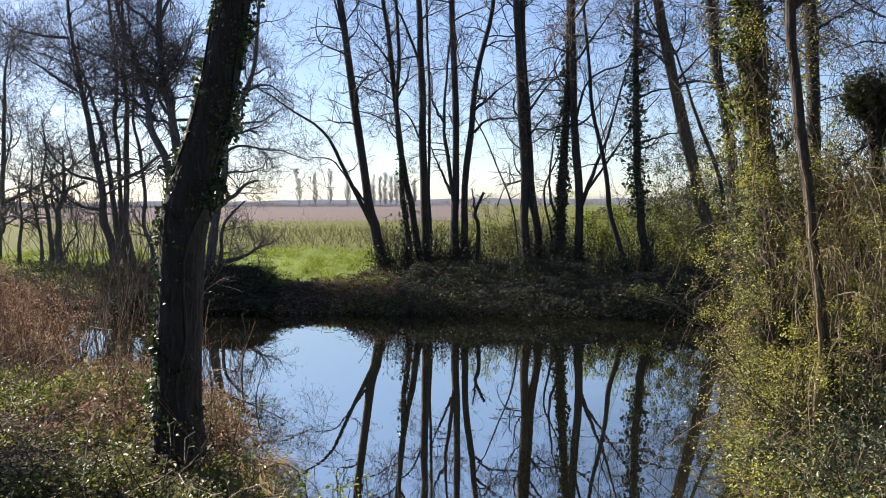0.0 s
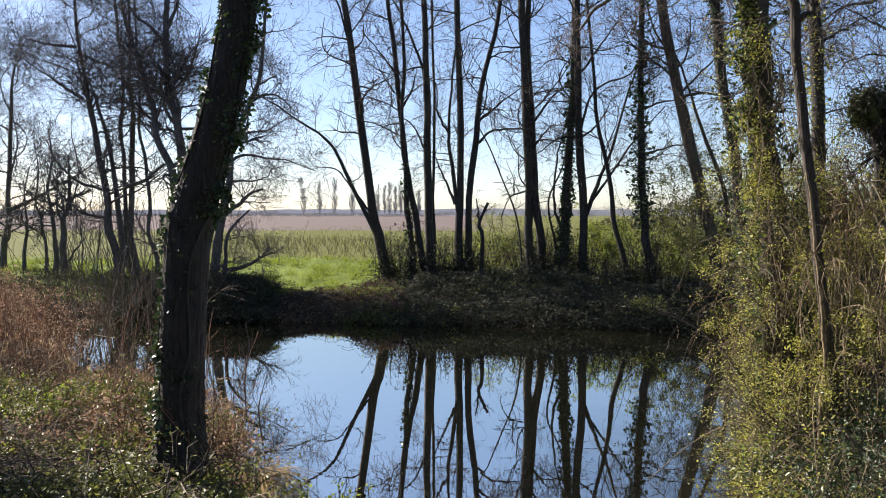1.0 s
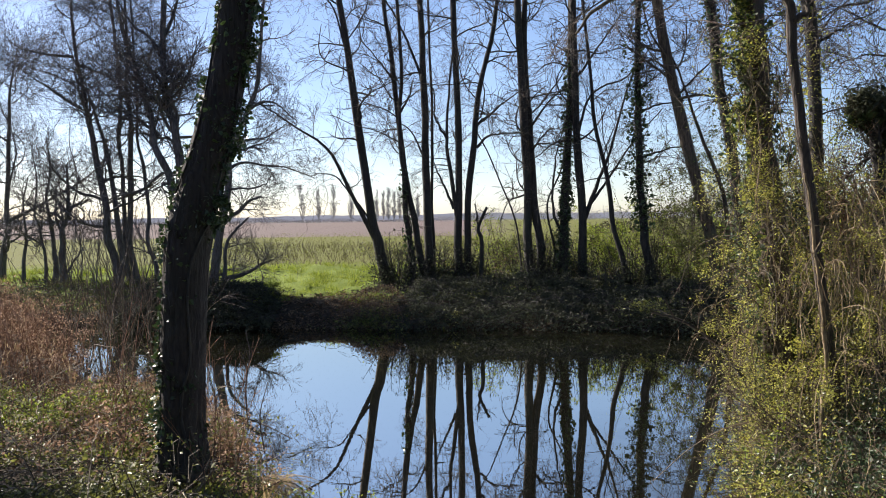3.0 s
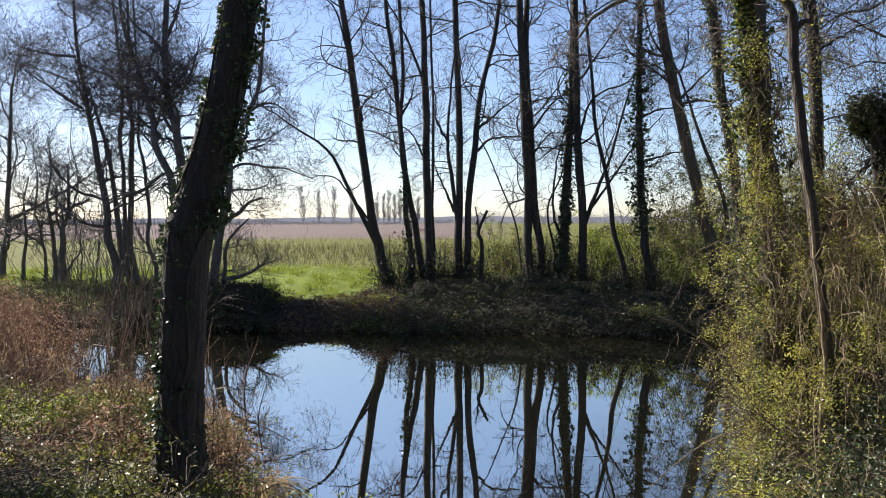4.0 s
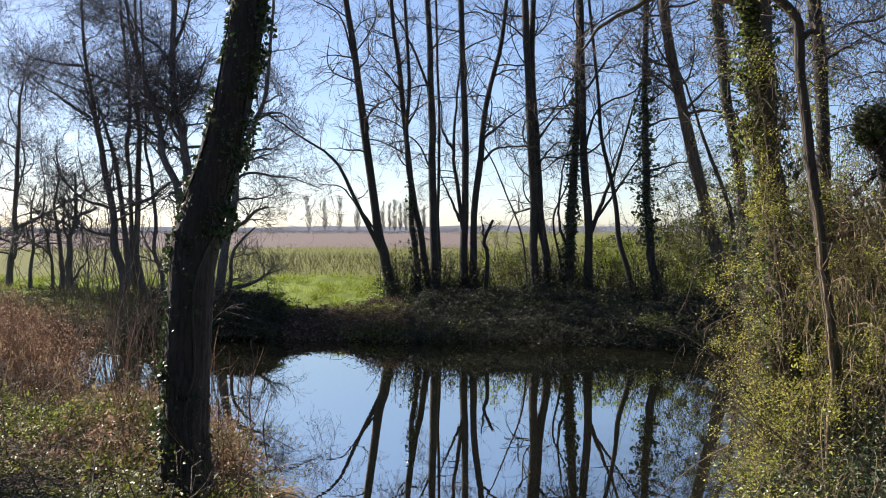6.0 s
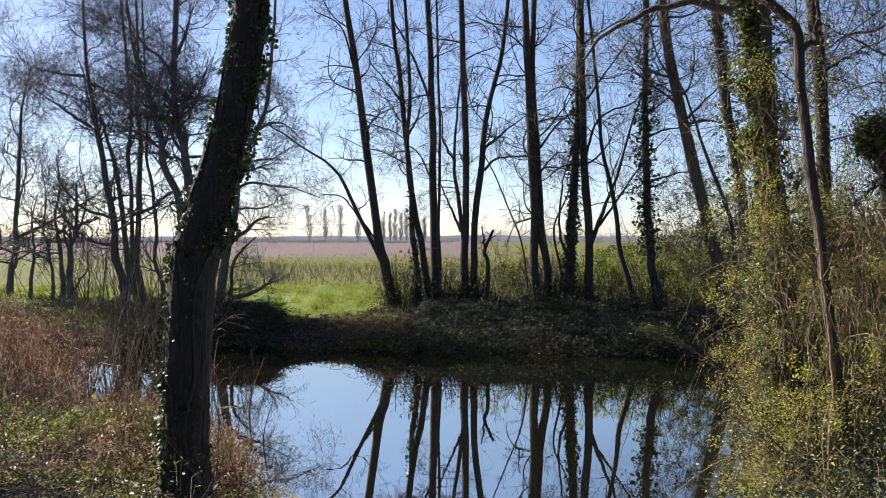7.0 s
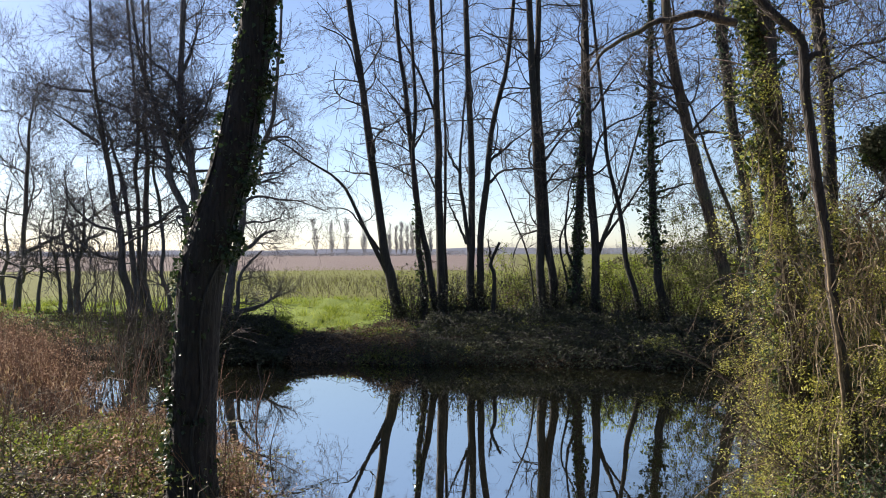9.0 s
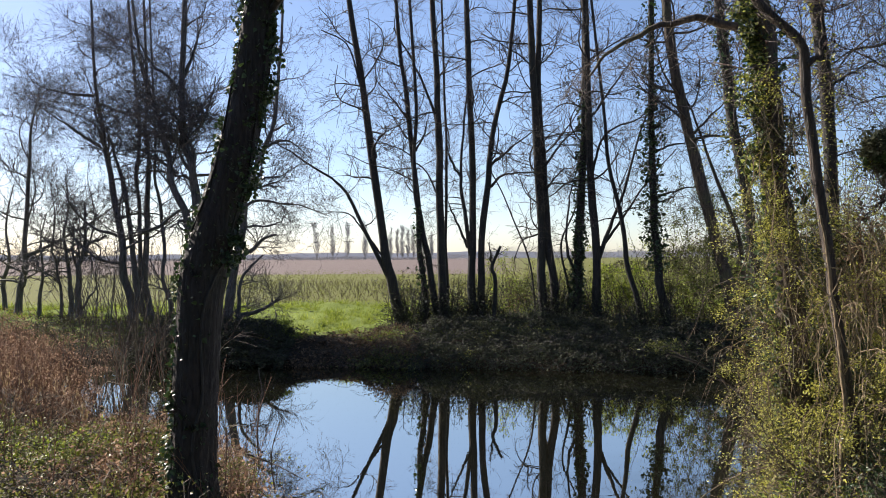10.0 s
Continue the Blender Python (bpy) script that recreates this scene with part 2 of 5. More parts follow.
class Tubes:
    """Collects tapered tubes and leaves, then makes one mesh of them."""

    def __init__(self):
        self.v, self.f3, self.f4, self.n = [], [], [], 0

    def add(self, pts, rad, sides=5, rough=0.0):
        """pts (m, n, 3), rad (m, n): m tubes at once."""
        pts, rad = np.asarray(pts, float), np.asarray(rad, float)
        if pts.ndim == 2:
            pts, rad = pts[None], rad[None]
        m, n, _ = pts.shape
        t = np.gradient(pts, axis=1)
        t /= np.linalg.norm(t, axis=2, keepdims=True) + 1e-9
        ref = np.where(np.abs(t[:, :1, 2:3]) > 0.8, np.array([1.0, 0, 0]), np.array([0, 0, 1.0]))
        u = np.cross(t, np.broadcast_to(ref, t.shape))
        u /= np.linalg.norm(u, axis=2, keepdims=True) + 1e-9
        w = np.cross(t, u)
        a = np.arange(sides) * 2 * pi / sides
        r = rad[:, :, None] * np.ones(sides)
        if rough:
            r = r * (1 + rough * rng.normal(size=r.shape))
        v = pts[:, :, None] + r[..., None] * (np.cos(a)[:, None] * u[:, :, None] + np.sin(a)[:, None] * w[:, :, None])
        i = np.arange(n * sides).reshape(n, sides)
        j = np.roll(i, -1, axis=1)
        q = np.stack([i[:-1], j[:-1], j[1:], i[1:]], -1).reshape(-1, 4)
        self.f4.append((q[None] + (self.n + np.arange(m) * n * sides)[:, None, None]).reshape(-1, 4))
        self.v.append(v.reshape(-1, 3))
        self.n += m * n * sides
        return self

    def leaves(self, at, size, up=0.3, shape="oval", droop=None):
        """A leaf at every point of at (m, 3), turned at random; up: how far they face the sky."""
        at = np.asarray(at, float)
        m = len(at)
        z = rng.normal(size=(m, 3))
        z[:, 2] = np.abs(z[:, 2]) * (1 + 3 * up) + up
        z /= np.linalg.norm(z, axis=1, keepdims=True)
        y = rng.normal(size=(m, 3))
        if droop is not None:
            y[:, 2] -= droop
        y -= (y * z).sum(1, keepdims=True) * z
        y /= np.linalg.norm(y, axis=1, keepdims=True) + 1e-9
        x = np.cross(y, z)
        if shape == "ivy":
            p = np.array([(0, 0, 0), (0.42, 0.12, 0.05), (0.36, 0.52, 0.06), (0, 1, -0.08), (-0.36, 0.52, 0.06), (-0.42, 0.12, 0.05)])
            f = np.array([(0, 1, 2), (0, 2, 3), (0, 3, 4), (0, 4, 5)])
        elif shape == "blade":
            p = np.array([(0.03, 0, 0), (0.02, 0.55, 0.06), (0, 1, 0.22), (-0.03, 0, 0)])
            f = np.array([(0, 1, 3), (1, 2, 3)])
        else:
            p = np.array([(0, 0, 0), (0.3, 0.5, 0.1), (0, 1, 0), (-0.3, 0.5, 0.1)])
            f = np.array([(0, 1, 2), (0, 2, 3)])
        s = np.broadcast_to(np.asarray(size, float), (m,)) * np.clip(rng.lognormal(-0.08, 0.33, m), 0.4, 1.6)
        v = at[:, None] + s[:, None, None] * (p[None, :, :1] * x[:, None] + p[None, :, 1:2] * y[:, None] + p[None, :, 2:] * z[:, None])
        self.f3.append((f[None] + (self.n + np.arange(m) * len(p))[:, None, None]).reshape(-1, 3))
        self.v.append(v.reshape(-1, 3))
        self.n += m * len(p)
        return self

    def mesh(self, name, mat, smooth=False):
        fs = []
        if self.f3:
            fs.append(np.concatenate(self.f3))
        if self.f4:
            fs.append(np.concatenate(self.f4))
        return mesh_of(name, np.concatenate(self.v), fs, mat, smooth)


def spline(points, n):
    """A smooth line of n points through the given ones."""
    p = np.asarray(points, float)
    if len(p) == 2:
        return p[0] + (p[1] - p[0]) * np.linspace(0, 1, n)[:, None]
    p = np.vstack([2 * p[0] - p[1], p, 2 * p[-1] - p[-2]])
    s = np.linspace(0, len(p) - 3 - 1e-6, n)
    k = s.astype(int)
    t = (s - k)[:, None]
    a, b, c, d = p[k], p[k + 1], p[k + 2], p[k + 3]
    return 0.5 * (2 * b + (c - a) * t + (2 * a - 5 * b + 4 * c - d) * t**2 + (3 * b - a - 3 * c + d) * t**3)


def grow(par, rad, count, span, angle, length, n=5, up=0.25, wob=0.18, thin=0.55, tip=0.3, rmin=0.002):
    """count children on each parent line: par (m, k, 3), rad (m, k). Lengths in metres, angles in degrees."""
    m, k, _ = par.shape
    s = (span[0] + (span[1] - span[0]) * rng.random((m, count))) * (k - 1)
    i = np.minimum(s.astype(int), k - 2)
    fr = (s - i)[..., None]
    row = np.arange(m)[:, None]
    base = par[row, i] * (1 - fr) + par[row, i + 1] * fr
    r0 = (rad[row, i] * (1 - fr[..., 0]) + rad[row, i + 1] * fr[..., 0]) * thin
    t = par[row, i + 1] - par[row, i]
    t /= np.linalg.norm(t, axis=-1, keepdims=True) + 1e-9
    side = rng.normal(size=t.shape)
    side -= (side * t).sum(-1, keepdims=True) * t
    side /= np.linalg.norm(side, axis=-1, keepdims=True) + 1e-9
    a = np.radians(rng.uniform(angle[0], angle[1], (m, count)))[..., None]
    d = np.cos(a) * t + np.sin(a) * side
    size = (rng.uniform(length[0], length[1], (m, count)) * (1.0 - 0.45 * s / (k - 1)))[..., None]
    pts = [base]
    turn = rng.normal(size=d.shape) * wob * 0.7
    for q in range(1, n):
        turn = 0.62 * turn + rng.normal(size=d.shape) * wob * 0.62
        d = d + np.array([0, 0, up / n]) + turn
        d /= np.linalg.norm(d, axis=-1, keepdims=True) + 1e-9
        pts.append(pts[-1] + d * size / (n - 1))
    p = np.stack(pts, 2).reshape(m * count, n, 3)
    r = np.maximum(r0.reshape(-1, 1) * np.linspace(1, tip, n)[None], rmin)
    return p, r


def stem_line(st, n=26):
    pts, r0, r1 = st
    return spline(pts, n), 0.7 * np.linspace(r0, r1, n)


def cover_points(line, rad, count, out=(0.0, 0.12), span=(0.0, 1.0)):
    """Points spread over the skin of a tube, for climbing leaves."""
    k = len(line)
    s = (span[0] + (span[1] - span[0]) * rng.random(count)) * (k - 1)
    i = np.minimum(s.astype(int), k - 2)
    fr = (s - i)[:, None]
    c = line[i] * (1 - fr) + line[i + 1] * fr
    a = rng.random(count) * 2 * pi
    # leaves gather in tufts up the stem
    tuft = 0.55 + 0.45 * np.sin(s * 2.1 + 3 * np.sin(a + s * 0.7))
    r = rad[i] + out[0] + (out[1] - out[0]) * rng.random(count) * tuft
    return c + np.stack([np.cos(a) * r, np.sin(a) * r, rng.normal(size=count) * 0.03], 1)


def bare_tree(name, label, stems, limbs=(), crown=(22, 11, 8), reach=(1.2, 3.0), first=0.3, mat=None, ivy=0, ivy_span=(0, 1), ivy_out=0.14,
              fine=0.95, angle=(45, 88), group="", category="tree", ivy_size=0.07, ivy_mat=None, sides=9, leaf=None, thin=0.29, forks=0):
    """A leafless tree: main stems, their limbs, then three orders of finer wood. crown: branches a stem, then a branch, then a twig."""
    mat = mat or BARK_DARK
    root = new(name)
    root.location = stems[0][0][0]
    tagged(root, label=label, category=category, group=group)
    lines, woods = [stem_line(s) for s in stems], []
    for ln, r in lines:
        wander = np.cumsum(rng.normal(size=ln.shape) * r[:, None] * 0.09, axis=0)
        u = np.linspace(0, 1, len(ln))
        sway = (0.085 if mat is BARK_HAZED else 0.03) * min(1, np.linalg.norm(ln[-1] - ln[0]) / 9) ** 1.5 * np.minimum(1, 4 * u)[:, None] * (1 - u)[:, None]
        ph = rng.uniform(0, 6, 4)
        wander = wander + sway * np.stack([np.sin(17 * u + ph[0]) + 0.6 * np.sin(31 * u + ph[1]), np.sin(15 * u + ph[2]), 0 * u], 1)
        wander = wander - wander[0] - (wander[-1] - wander[0]) * np.linspace(0, 1, len(ln))[:, None]
        flare = r * (1 + 0.3 * np.exp(-np.arange(len(r)) / 1.3))
        woods.append(part_of("trunk", Tubes().add(ln + wander, flare, sides, 0.05 if sides < 12 else 0.085).mesh("trunk", mat, True), root))
    for s in limbs:
        ln, r = stem_line(s, 18)
        r = r * np.linspace(1, 0.55, 18)
        ln = ln + np.cumsum(rng.normal(size=ln.shape) * 0.012, axis=0)
        lines.append((ln, r))
        woods.append(part_of("limb", Tubes().add(ln, r, 6, 0.05).mesh("limb", mat, True), root))
    for ln, r in lines[:len(stems)] if forks else []:
        # strong forks sweeping upwards
        fl, fr_ = grow(ln[None], r[None], forks, (max(first, 0.3), 0.9), (28, 62), (1.8, 3.9), 18, 0.55, 0.15, 0.5, 0.22, 0.008)
        for k in range(forks):
            lines.append((fl[k], fr_[k]))
            woods.append(part_of("limb", Tubes().add(fl[k], fr_[k], 6, 0.05).mesh("limb", mat, True), root))
    tips = []
    for q, ((ln, r), wood) in enumerate(zip(lines, woods)):
        main = q < len(stems)
        scale_ = 1 if main else 0.68
        bold = 1.35 if mat is BARK_HAZED else 1.0
        p1, r1 = grow(ln[None], r[None], max(4, int(crown[0] * (1 if main else 0.36 if forks else 0.5))), (first if main else 0.25, 1), angle, (reach[0] * scale_, reach[1] * scale_), 12, 0.3, 0.2, thin * bold, 0.3, 0.004 * bold)
        for bp_, brd in zip(p1, r1):
            part_of("branch", Tubes().add(bp_, brd, 4).mesh("branch", mat, True), wood)
        p2, r2 = grow(p1, r1, crown[1], (0.15, 1), (30, 75), (0.36 * reach[0], 0.46 * reach[1]), 5, 0.3, 0.26, 0.6, 0.4, 0.0034 * fine)
        p3, r3 = grow(p2, r2, crown[2], (0.15, 1), (30, 75), (0.12 * reach[0], 0.2 * reach[1]), 3, 0.25, 0.3, 0.7, 0.5, 0.0024 * fine)
        # most of the finest twigs above the camera's view are left out
        low = (p3[:, 0, 2] < 2.4 + 0.43 * p3[:, 0, 1]) | (rng.random(len(p3)) < 0.25)
        p3, r3 = p3[low], r3[low]
        part_of("twig_spray", Tubes().add(p2, r2, 3).add(p3, r3, 3).mesh("twig_spray", TWIG_HAZED if mat is BARK_HAZED else TWIG), wood, "fine bare twigs", "stuff")
        tips.append(p3[:, -1])
        if category == "tree":
            part_of("cone_spray", Tubes().leaves(p3[rng.random(len(p3)) < 0.45 * bold, -1], 0.026 if bold == 1 else 0.022, -0.2, "oval", 1.5).mesh("cone_spray", CONE), wood, "small dark cones and catkins", "stuff")
    if leaf:
        lm, cnt, size = leaf
        t = np.concatenate(tips)
        t = t[rng.integers(0, len(t), cnt)] + rng.normal(size=(cnt, 3)) * 0.06
        part_of("foliage", Tubes().leaves(t, size, 0.4).mesh("foliage", lm), root, "small opening leaves", "stuff")
    if ivy:
        for (ln, r), wood in zip(lines[:len(stems)], woods):
            t = Tubes().leaves(cover_points(ln, r, ivy, (0.0, ivy_out), ivy_span), ivy_size, 0.15, "ivy", 0.6)
            part_of("ivy", t.mesh("ivy", ivy_mat or IVY), wood, "glossy ivy leaves", "stuff")
    return root


# ---- ground and water ----
def ramp(v, lo, hi):
    t = np.clip((v - lo) / (hi - lo), 0, 1)
    return t * t * (3 - 2 * t)


def bumps(x, y, s, seed=0.0):
    """Cheap uneven ground: a sum of slanted waves."""
    a = np.zeros_like(x)
    for k in range(7):
        th = 1.3 * k + seed
        fr = s * (0.6 + 0.45 * k)
        a = a + np.sin(fr * (x * np.cos(th) + y * np.sin(th)) + 1.7 * k + seed * 3 + 1.5 * np.sin(0.5 * fr * (x * np.sin(th) - y * np.cos(th)))) / (1 + 0.5 * k)
    return a / 3.0


def shore(x, y):
    """How far inside the pond a place lies, in metres (outside: minus)."""
    left = x - np.interp(y, [4.0, 5.5, 7.2, 9.9, 11.4, 12.3, 13.5, 15.5, 18.0], [-0.9, -1.1, -1.45, -2.4, -3.2, -5.2, -6.4, -7.2, -9.0])
    right = np.interp(y, [4.0, 7.0, 10.0, 14.0, 18.0], [2.1, 2.5, 3.6, 5.2, 6.2]) - x
    far = np.interp(x, [-14, -8, -4, 0, 4.5, 7], [19.6, 18.9, 18.4, 18.1, 17.4, 16.6]) - y
    near = y - 4.9 - 0.12 * x * x
    return np.minimum(np.minimum(np.minimum(left, right), far), near) + 0.16 * bumps(x, y, 1.6, 2.0)


def ground_z(x, y):
    x, y = np.asarray(x, float), np.asarray(y, float)
    d = -shore(x, y)
    top = np.where(y > 16.0, np.interp(d, [0.0, 0.6, 1.6, 3.2, 9.0], [0.12, 0.2, 0.34, 0.6, 0.92]), 0.50 + 0.35 * ramp(-y, -5.5, -2.5) + 0.25 * ramp(x, 2.5, 5.0) - 0.30 * ramp(y, 8.0, 10.0) * ramp(x, -6.2, -4.6))
    top = top + 0.34 * np.exp(-(((x + 5.0) / 1.6) ** 2) - ((y - 20.0) / 0.9) ** 2)
    z = -0.7 + (top + 0.7) * np.where(y > 16.0, ramp(d, -0.7, 0.55), ramp(d, -1.4, 1.3))
    land = ramp(d, 0.0, 1.0)
    z = z + 0.09 * bumps(x, y, 2.2) * land * ramp(-y, -60, -24) + (0.035 + 0.075 * ramp(y, 19.5, 21.0)) * bumps(x, y, 4.0, 3.0) * land * ramp(-y, -29, -25) + 0.05 * bumps(x, y, 0.5, 1.0) * ramp(y, 19, 26)
    return z + 0.0008 * np.clip(y - 60, 0, 420)


def make_ground():
    xs = np.concatenate([-np.geomspace(1600, 14.5, 26), np.linspace(-14, 12, 127), np.geomspace(12.5, 1600, 28)])
    ys = np.concatenate([-np.geomspace(400, 4.5, 12), np.linspace(-4, 30, 161), np.geomspace(30.5, 1900, 60)])
    gx, gy = np.meshgrid(xs, ys)
    v = np.stack([gx, gy, ground_z(gx, gy)], -1).reshape(-1, 3)
    i = np.arange(len(xs) * len(ys)).reshape(len(ys), len(xs))
    q = np.stack([i[:-1, :-1], i[:-1, 1:], i[1:, 1:], i[1:, :-1]], -1).reshape(-1, 4)
    return tagged(new("ground", mesh_of("ground", v, [q], GROUND, True)), "uneven pond banks with turf and farm fields beyond", "ground", kind="structure")


make_ground()
wx, wy = np.meshgrid(np.linspace(-16, 9, 26), np.linspace(2.5, 21, 20))
wi = np.arange(wx.size).reshape(wx.shape)
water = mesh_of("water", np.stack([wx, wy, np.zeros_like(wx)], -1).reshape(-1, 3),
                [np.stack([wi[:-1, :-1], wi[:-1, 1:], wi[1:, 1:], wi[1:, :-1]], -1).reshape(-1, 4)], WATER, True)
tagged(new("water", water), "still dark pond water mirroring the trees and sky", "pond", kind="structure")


def scatter(x0, x1, y0, y1, count, dry=0.0, gather=0.0):
    """Random places on land inside a rectangle, at least dry metres from the water."""
    x, y = rng.uniform(x0, x1, count), rng.uniform(y0, y1, count)
    ok = -shore(x, y) > dry
    if gather:
        ok &= bumps(x, y, 1.3, 4.0) > rng.uniform(-0.6, gather, count)
    x, y = x[ok], y[ok]
    return np.stack([x, y, ground_z(x, y)], 1)


def stalks(at, height, lean=0.25, n=4, wob=0.12):
    """Upright lines from the places at: (m, n, 3)."""
    m = len(at)
    h = np.broadcast_to(np.asarray(height, float), (m,)) * rng.uniform(0.55, 1.2, m)
    d = rng.normal(size=(m, 3)) * lean
    d[:, 2] = 1
    pts = [at]
    for k in range(1, n):
        d = d + rng.normal(size=d.shape) * wob
        u = d / np.linalg.norm(d, axis=1, keepdims=True)
        pts.append(pts[-1] + u * (h / (n - 1))[:, None])
    return np.stack(pts, 1)


def taper(m, r0, r1, n):
    return np.broadcast_to(np.linspace(r0, r1, n), (m, n))


def arches(at, length, rise, n=7):
    """Arching bramble canes: up, over and down to the ground."""
    m = len(at)
    a = rng.random(m) * 2 * pi
    ln = length * rng.uniform(0.5, 1.2, m)
    t = np.linspace(0, 1, n)
    h = rise * rng.uniform(0.5, 1.3, m)
    x = at[:, 0, None] + np.cos(a)[:, None] * ln[:, None] * t + rng.normal(size=(m, n)) * 0.03
    y = at[:, 1, None] + np.sin(a)[:, None] * ln[:, None] * t + rng.normal(size=(m, n)) * 0.03
    z = at[:, 2, None] + h[:, None] * np.sin(t * pi * 0.9) + rng.normal(size=(m, n)) * 0.02
    return np.stack([x, y, z], 2)


def along(lines, count, spread=0.04):
    """count points on every line of lines (m, n, 3)."""
    m, n, _ = lines.shape
    s = rng.random((m, count)) * (n - 1)
    i = np.minimum(s.astype(int), n - 2)
    fr = (s - i)[..., None]
    row = np.arange(m)[:, None]
    p = lines[row, i] * (1 - fr) + lines[row, i + 1] * fr
    return (p + rng.normal(size=p.shape) * spread).reshape(-1, 3)


def stuff(name, label, category, parts, at=(0, 0, 0), group=""):
    """A growth: an empty with a mesh for each look. With a group it is one countable plant, else an uncountable mass."""
    root = tagged(new(name), label, category, group, "" if group else "stuff")
    root.location = at
    for pname, tubes, mat, plabel in parts:
        part_of(pname, tubes.mesh(pname, mat), root, plabel, "stuff")
    return root


# ---- trees on the far bank ----
FAR = "alders on the far bank"
bare_tree("alder_tree", "tall bare alder leaning over the bank, long limb arching low", [([(-1.27, 21.90, 0.30), (-1.62, 21.90, 1.87), (-1.89, 21.90, 3.38), (-2.31, 21.90, 6.87), (-2.76, 21.90, 9.67), (-3.18, 21.90, 13.16)], 0.223, 0.067)],
          [([(-1.62, 21.90, 1.79), (-2.23, 21.90, 2.96), (-2.86, 21.90, 4.21), (-3.81, 21.90, 4.89), (-4.66, 21.90, 5.46)], 0.111, 0.045), ([(-2.03, 21.90, 5.05), (-2.43, 21.90, 6.87), (-2.72, 21.90, 8.03), (-3.42, 21.90, 8.50)], 0.067, 0.037), ([(-1.82, 21.90, 2.46), (-2.63, 21.90, 3.50), (-3.22, 21.90, 3.67)], 0.045, 0.030)], (17, 8, 4), group=FAR, first=0.43)
bare_tree("alder_tree", "slim bare alder stem with side branches above the water", [([(-0.29, 21.70, 0.32), (-0.62, 21.70, 2.16), (-0.87, 21.70, 3.71), (-1.19, 21.70, 6.50), (-1.39, 21.70, 8.30), (-1.69, 21.70, 12.06)], 0.147, 0.052)],
          [([(-0.98, 21.70, 5.19), (-0.72, 21.70, 5.68), (-0.64, 21.70, 6.12)], 0.052, 0.029), ([(-1.06, 21.70, 5.83), (-1.52, 21.70, 6.41), (-2.11, 21.70, 6.99)], 0.044, 0.029)], (17, 8, 4), group=FAR, first=0.40)
bare_tree("alder_tree", "slender alder stem with ivy round its foot", [([(-0.65, 21.60, 0.40), (-0.77, 21.60, 1.87), (-0.89, 21.60, 3.34), (-1.00, 21.60, 4.79), (-0.94, 21.60, 6.39), (-1.17, 21.60, 10.43)], 0.117, 0.051)], (), (14, 8, 5), group=FAR, ivy=420, ivy_span=(0, 0.45), ivy_out=0.1, first=0.50)
bare_tree("alder_tree", "straight bare alder with a bent upper limb", [([(-0.09, 21.90, 0.30), (-0.31, 21.90, 1.87), (-0.31, 21.90, 5.05), (-0.43, 21.90, 7.54), (-0.53, 21.90, 10.55), (-0.57, 21.90, 13.45)], 0.178, 0.067), ([(-0.06, 22.20, 0.35), (-0.17, 22.20, 1.86), (-0.15, 22.20, 4.23), (-0.18, 22.20, 6.76), (-0.28, 22.20, 9.77)], 0.075, 0.038)],
          [([(-0.37, 21.90, 5.71), (-0.62, 21.90, 6.62), (-1.08, 21.90, 7.70), (-1.53, 21.90, 8.50)], 0.074, 0.045), ([(-0.31, 21.90, 3.94), (-0.73, 21.90, 4.83), (-1.24, 21.90, 4.98)], 0.045, 0.030)], (15, 8, 4), group=FAR, first=0.40)
bare_tree("alder_tree", "clump of bare alder stems sharing one dark stool", [([(0.59, 21.70, 0.25), (0.52, 21.70, 1.87), (0.53, 21.70, 3.93), (0.44, 21.70, 7.49), (0.32, 21.70, 10.62), (0.23, 21.70, 13.49)], 0.165, 0.070), ([(0.79, 21.60, 0.26), (0.73, 21.60, 1.87), (0.95, 21.60, 4.36), (1.05, 21.60, 5.52), (1.48, 21.60, 7.46), (1.76, 21.60, 10.43)], 0.150, 0.062)],
          [([(0.46, 21.70, 2.46), (0.29, 21.70, 3.71), (0.22, 21.70, 4.53), (0.28, 21.70, 5.54), (0.42, 21.70, 6.70)], 0.103, 0.059), ([(0.23, 21.70, 4.48), (-0.12, 21.70, 5.02), (-0.23, 21.70, 5.83)], 0.059, 0.037), ([(0.99, 21.60, 4.24), (1.24, 21.60, 4.52), (1.69, 21.60, 4.63), (2.13, 21.60, 4.65)], 0.066, 0.037), ([(0.99, 21.60, 4.82), (1.44, 21.60, 5.26), (2.06, 21.60, 5.70)], 0.059, 0.037), ([(0.40, 21.70, 2.68), (0.09, 21.70, 3.37), (-0.12, 21.70, 3.93)], 0.066, 0.037)], (15, 8, 4), group=FAR, first=0.40)
bare_tree("alder_tree", "pair of straight dark alder trunks standing close together", [([(2.36, 21.20, 0.44), (2.27, 21.20, 2.03), (2.19, 21.20, 4.96), (2.04, 21.20, 7.88), (1.86, 21.20, 10.99), (1.79, 21.20, 13.52)], 0.180, 0.086), ([(2.69, 21.30, 0.43), (2.53, 21.30, 2.14), (2.36, 21.30, 4.19), (2.21, 21.30, 6.77), (2.30, 21.30, 10.32)], 0.173, 0.087)],
          [([(2.24, 21.20, 4.61), (2.88, 21.20, 5.46), (3.52, 21.20, 5.82)], 0.058, 0.029), ([(2.21, 21.20, 3.89), (2.81, 21.20, 4.54), (3.24, 21.20, 4.61)], 0.050, 0.029)], (15, 8, 4), group=FAR, first=0.35)
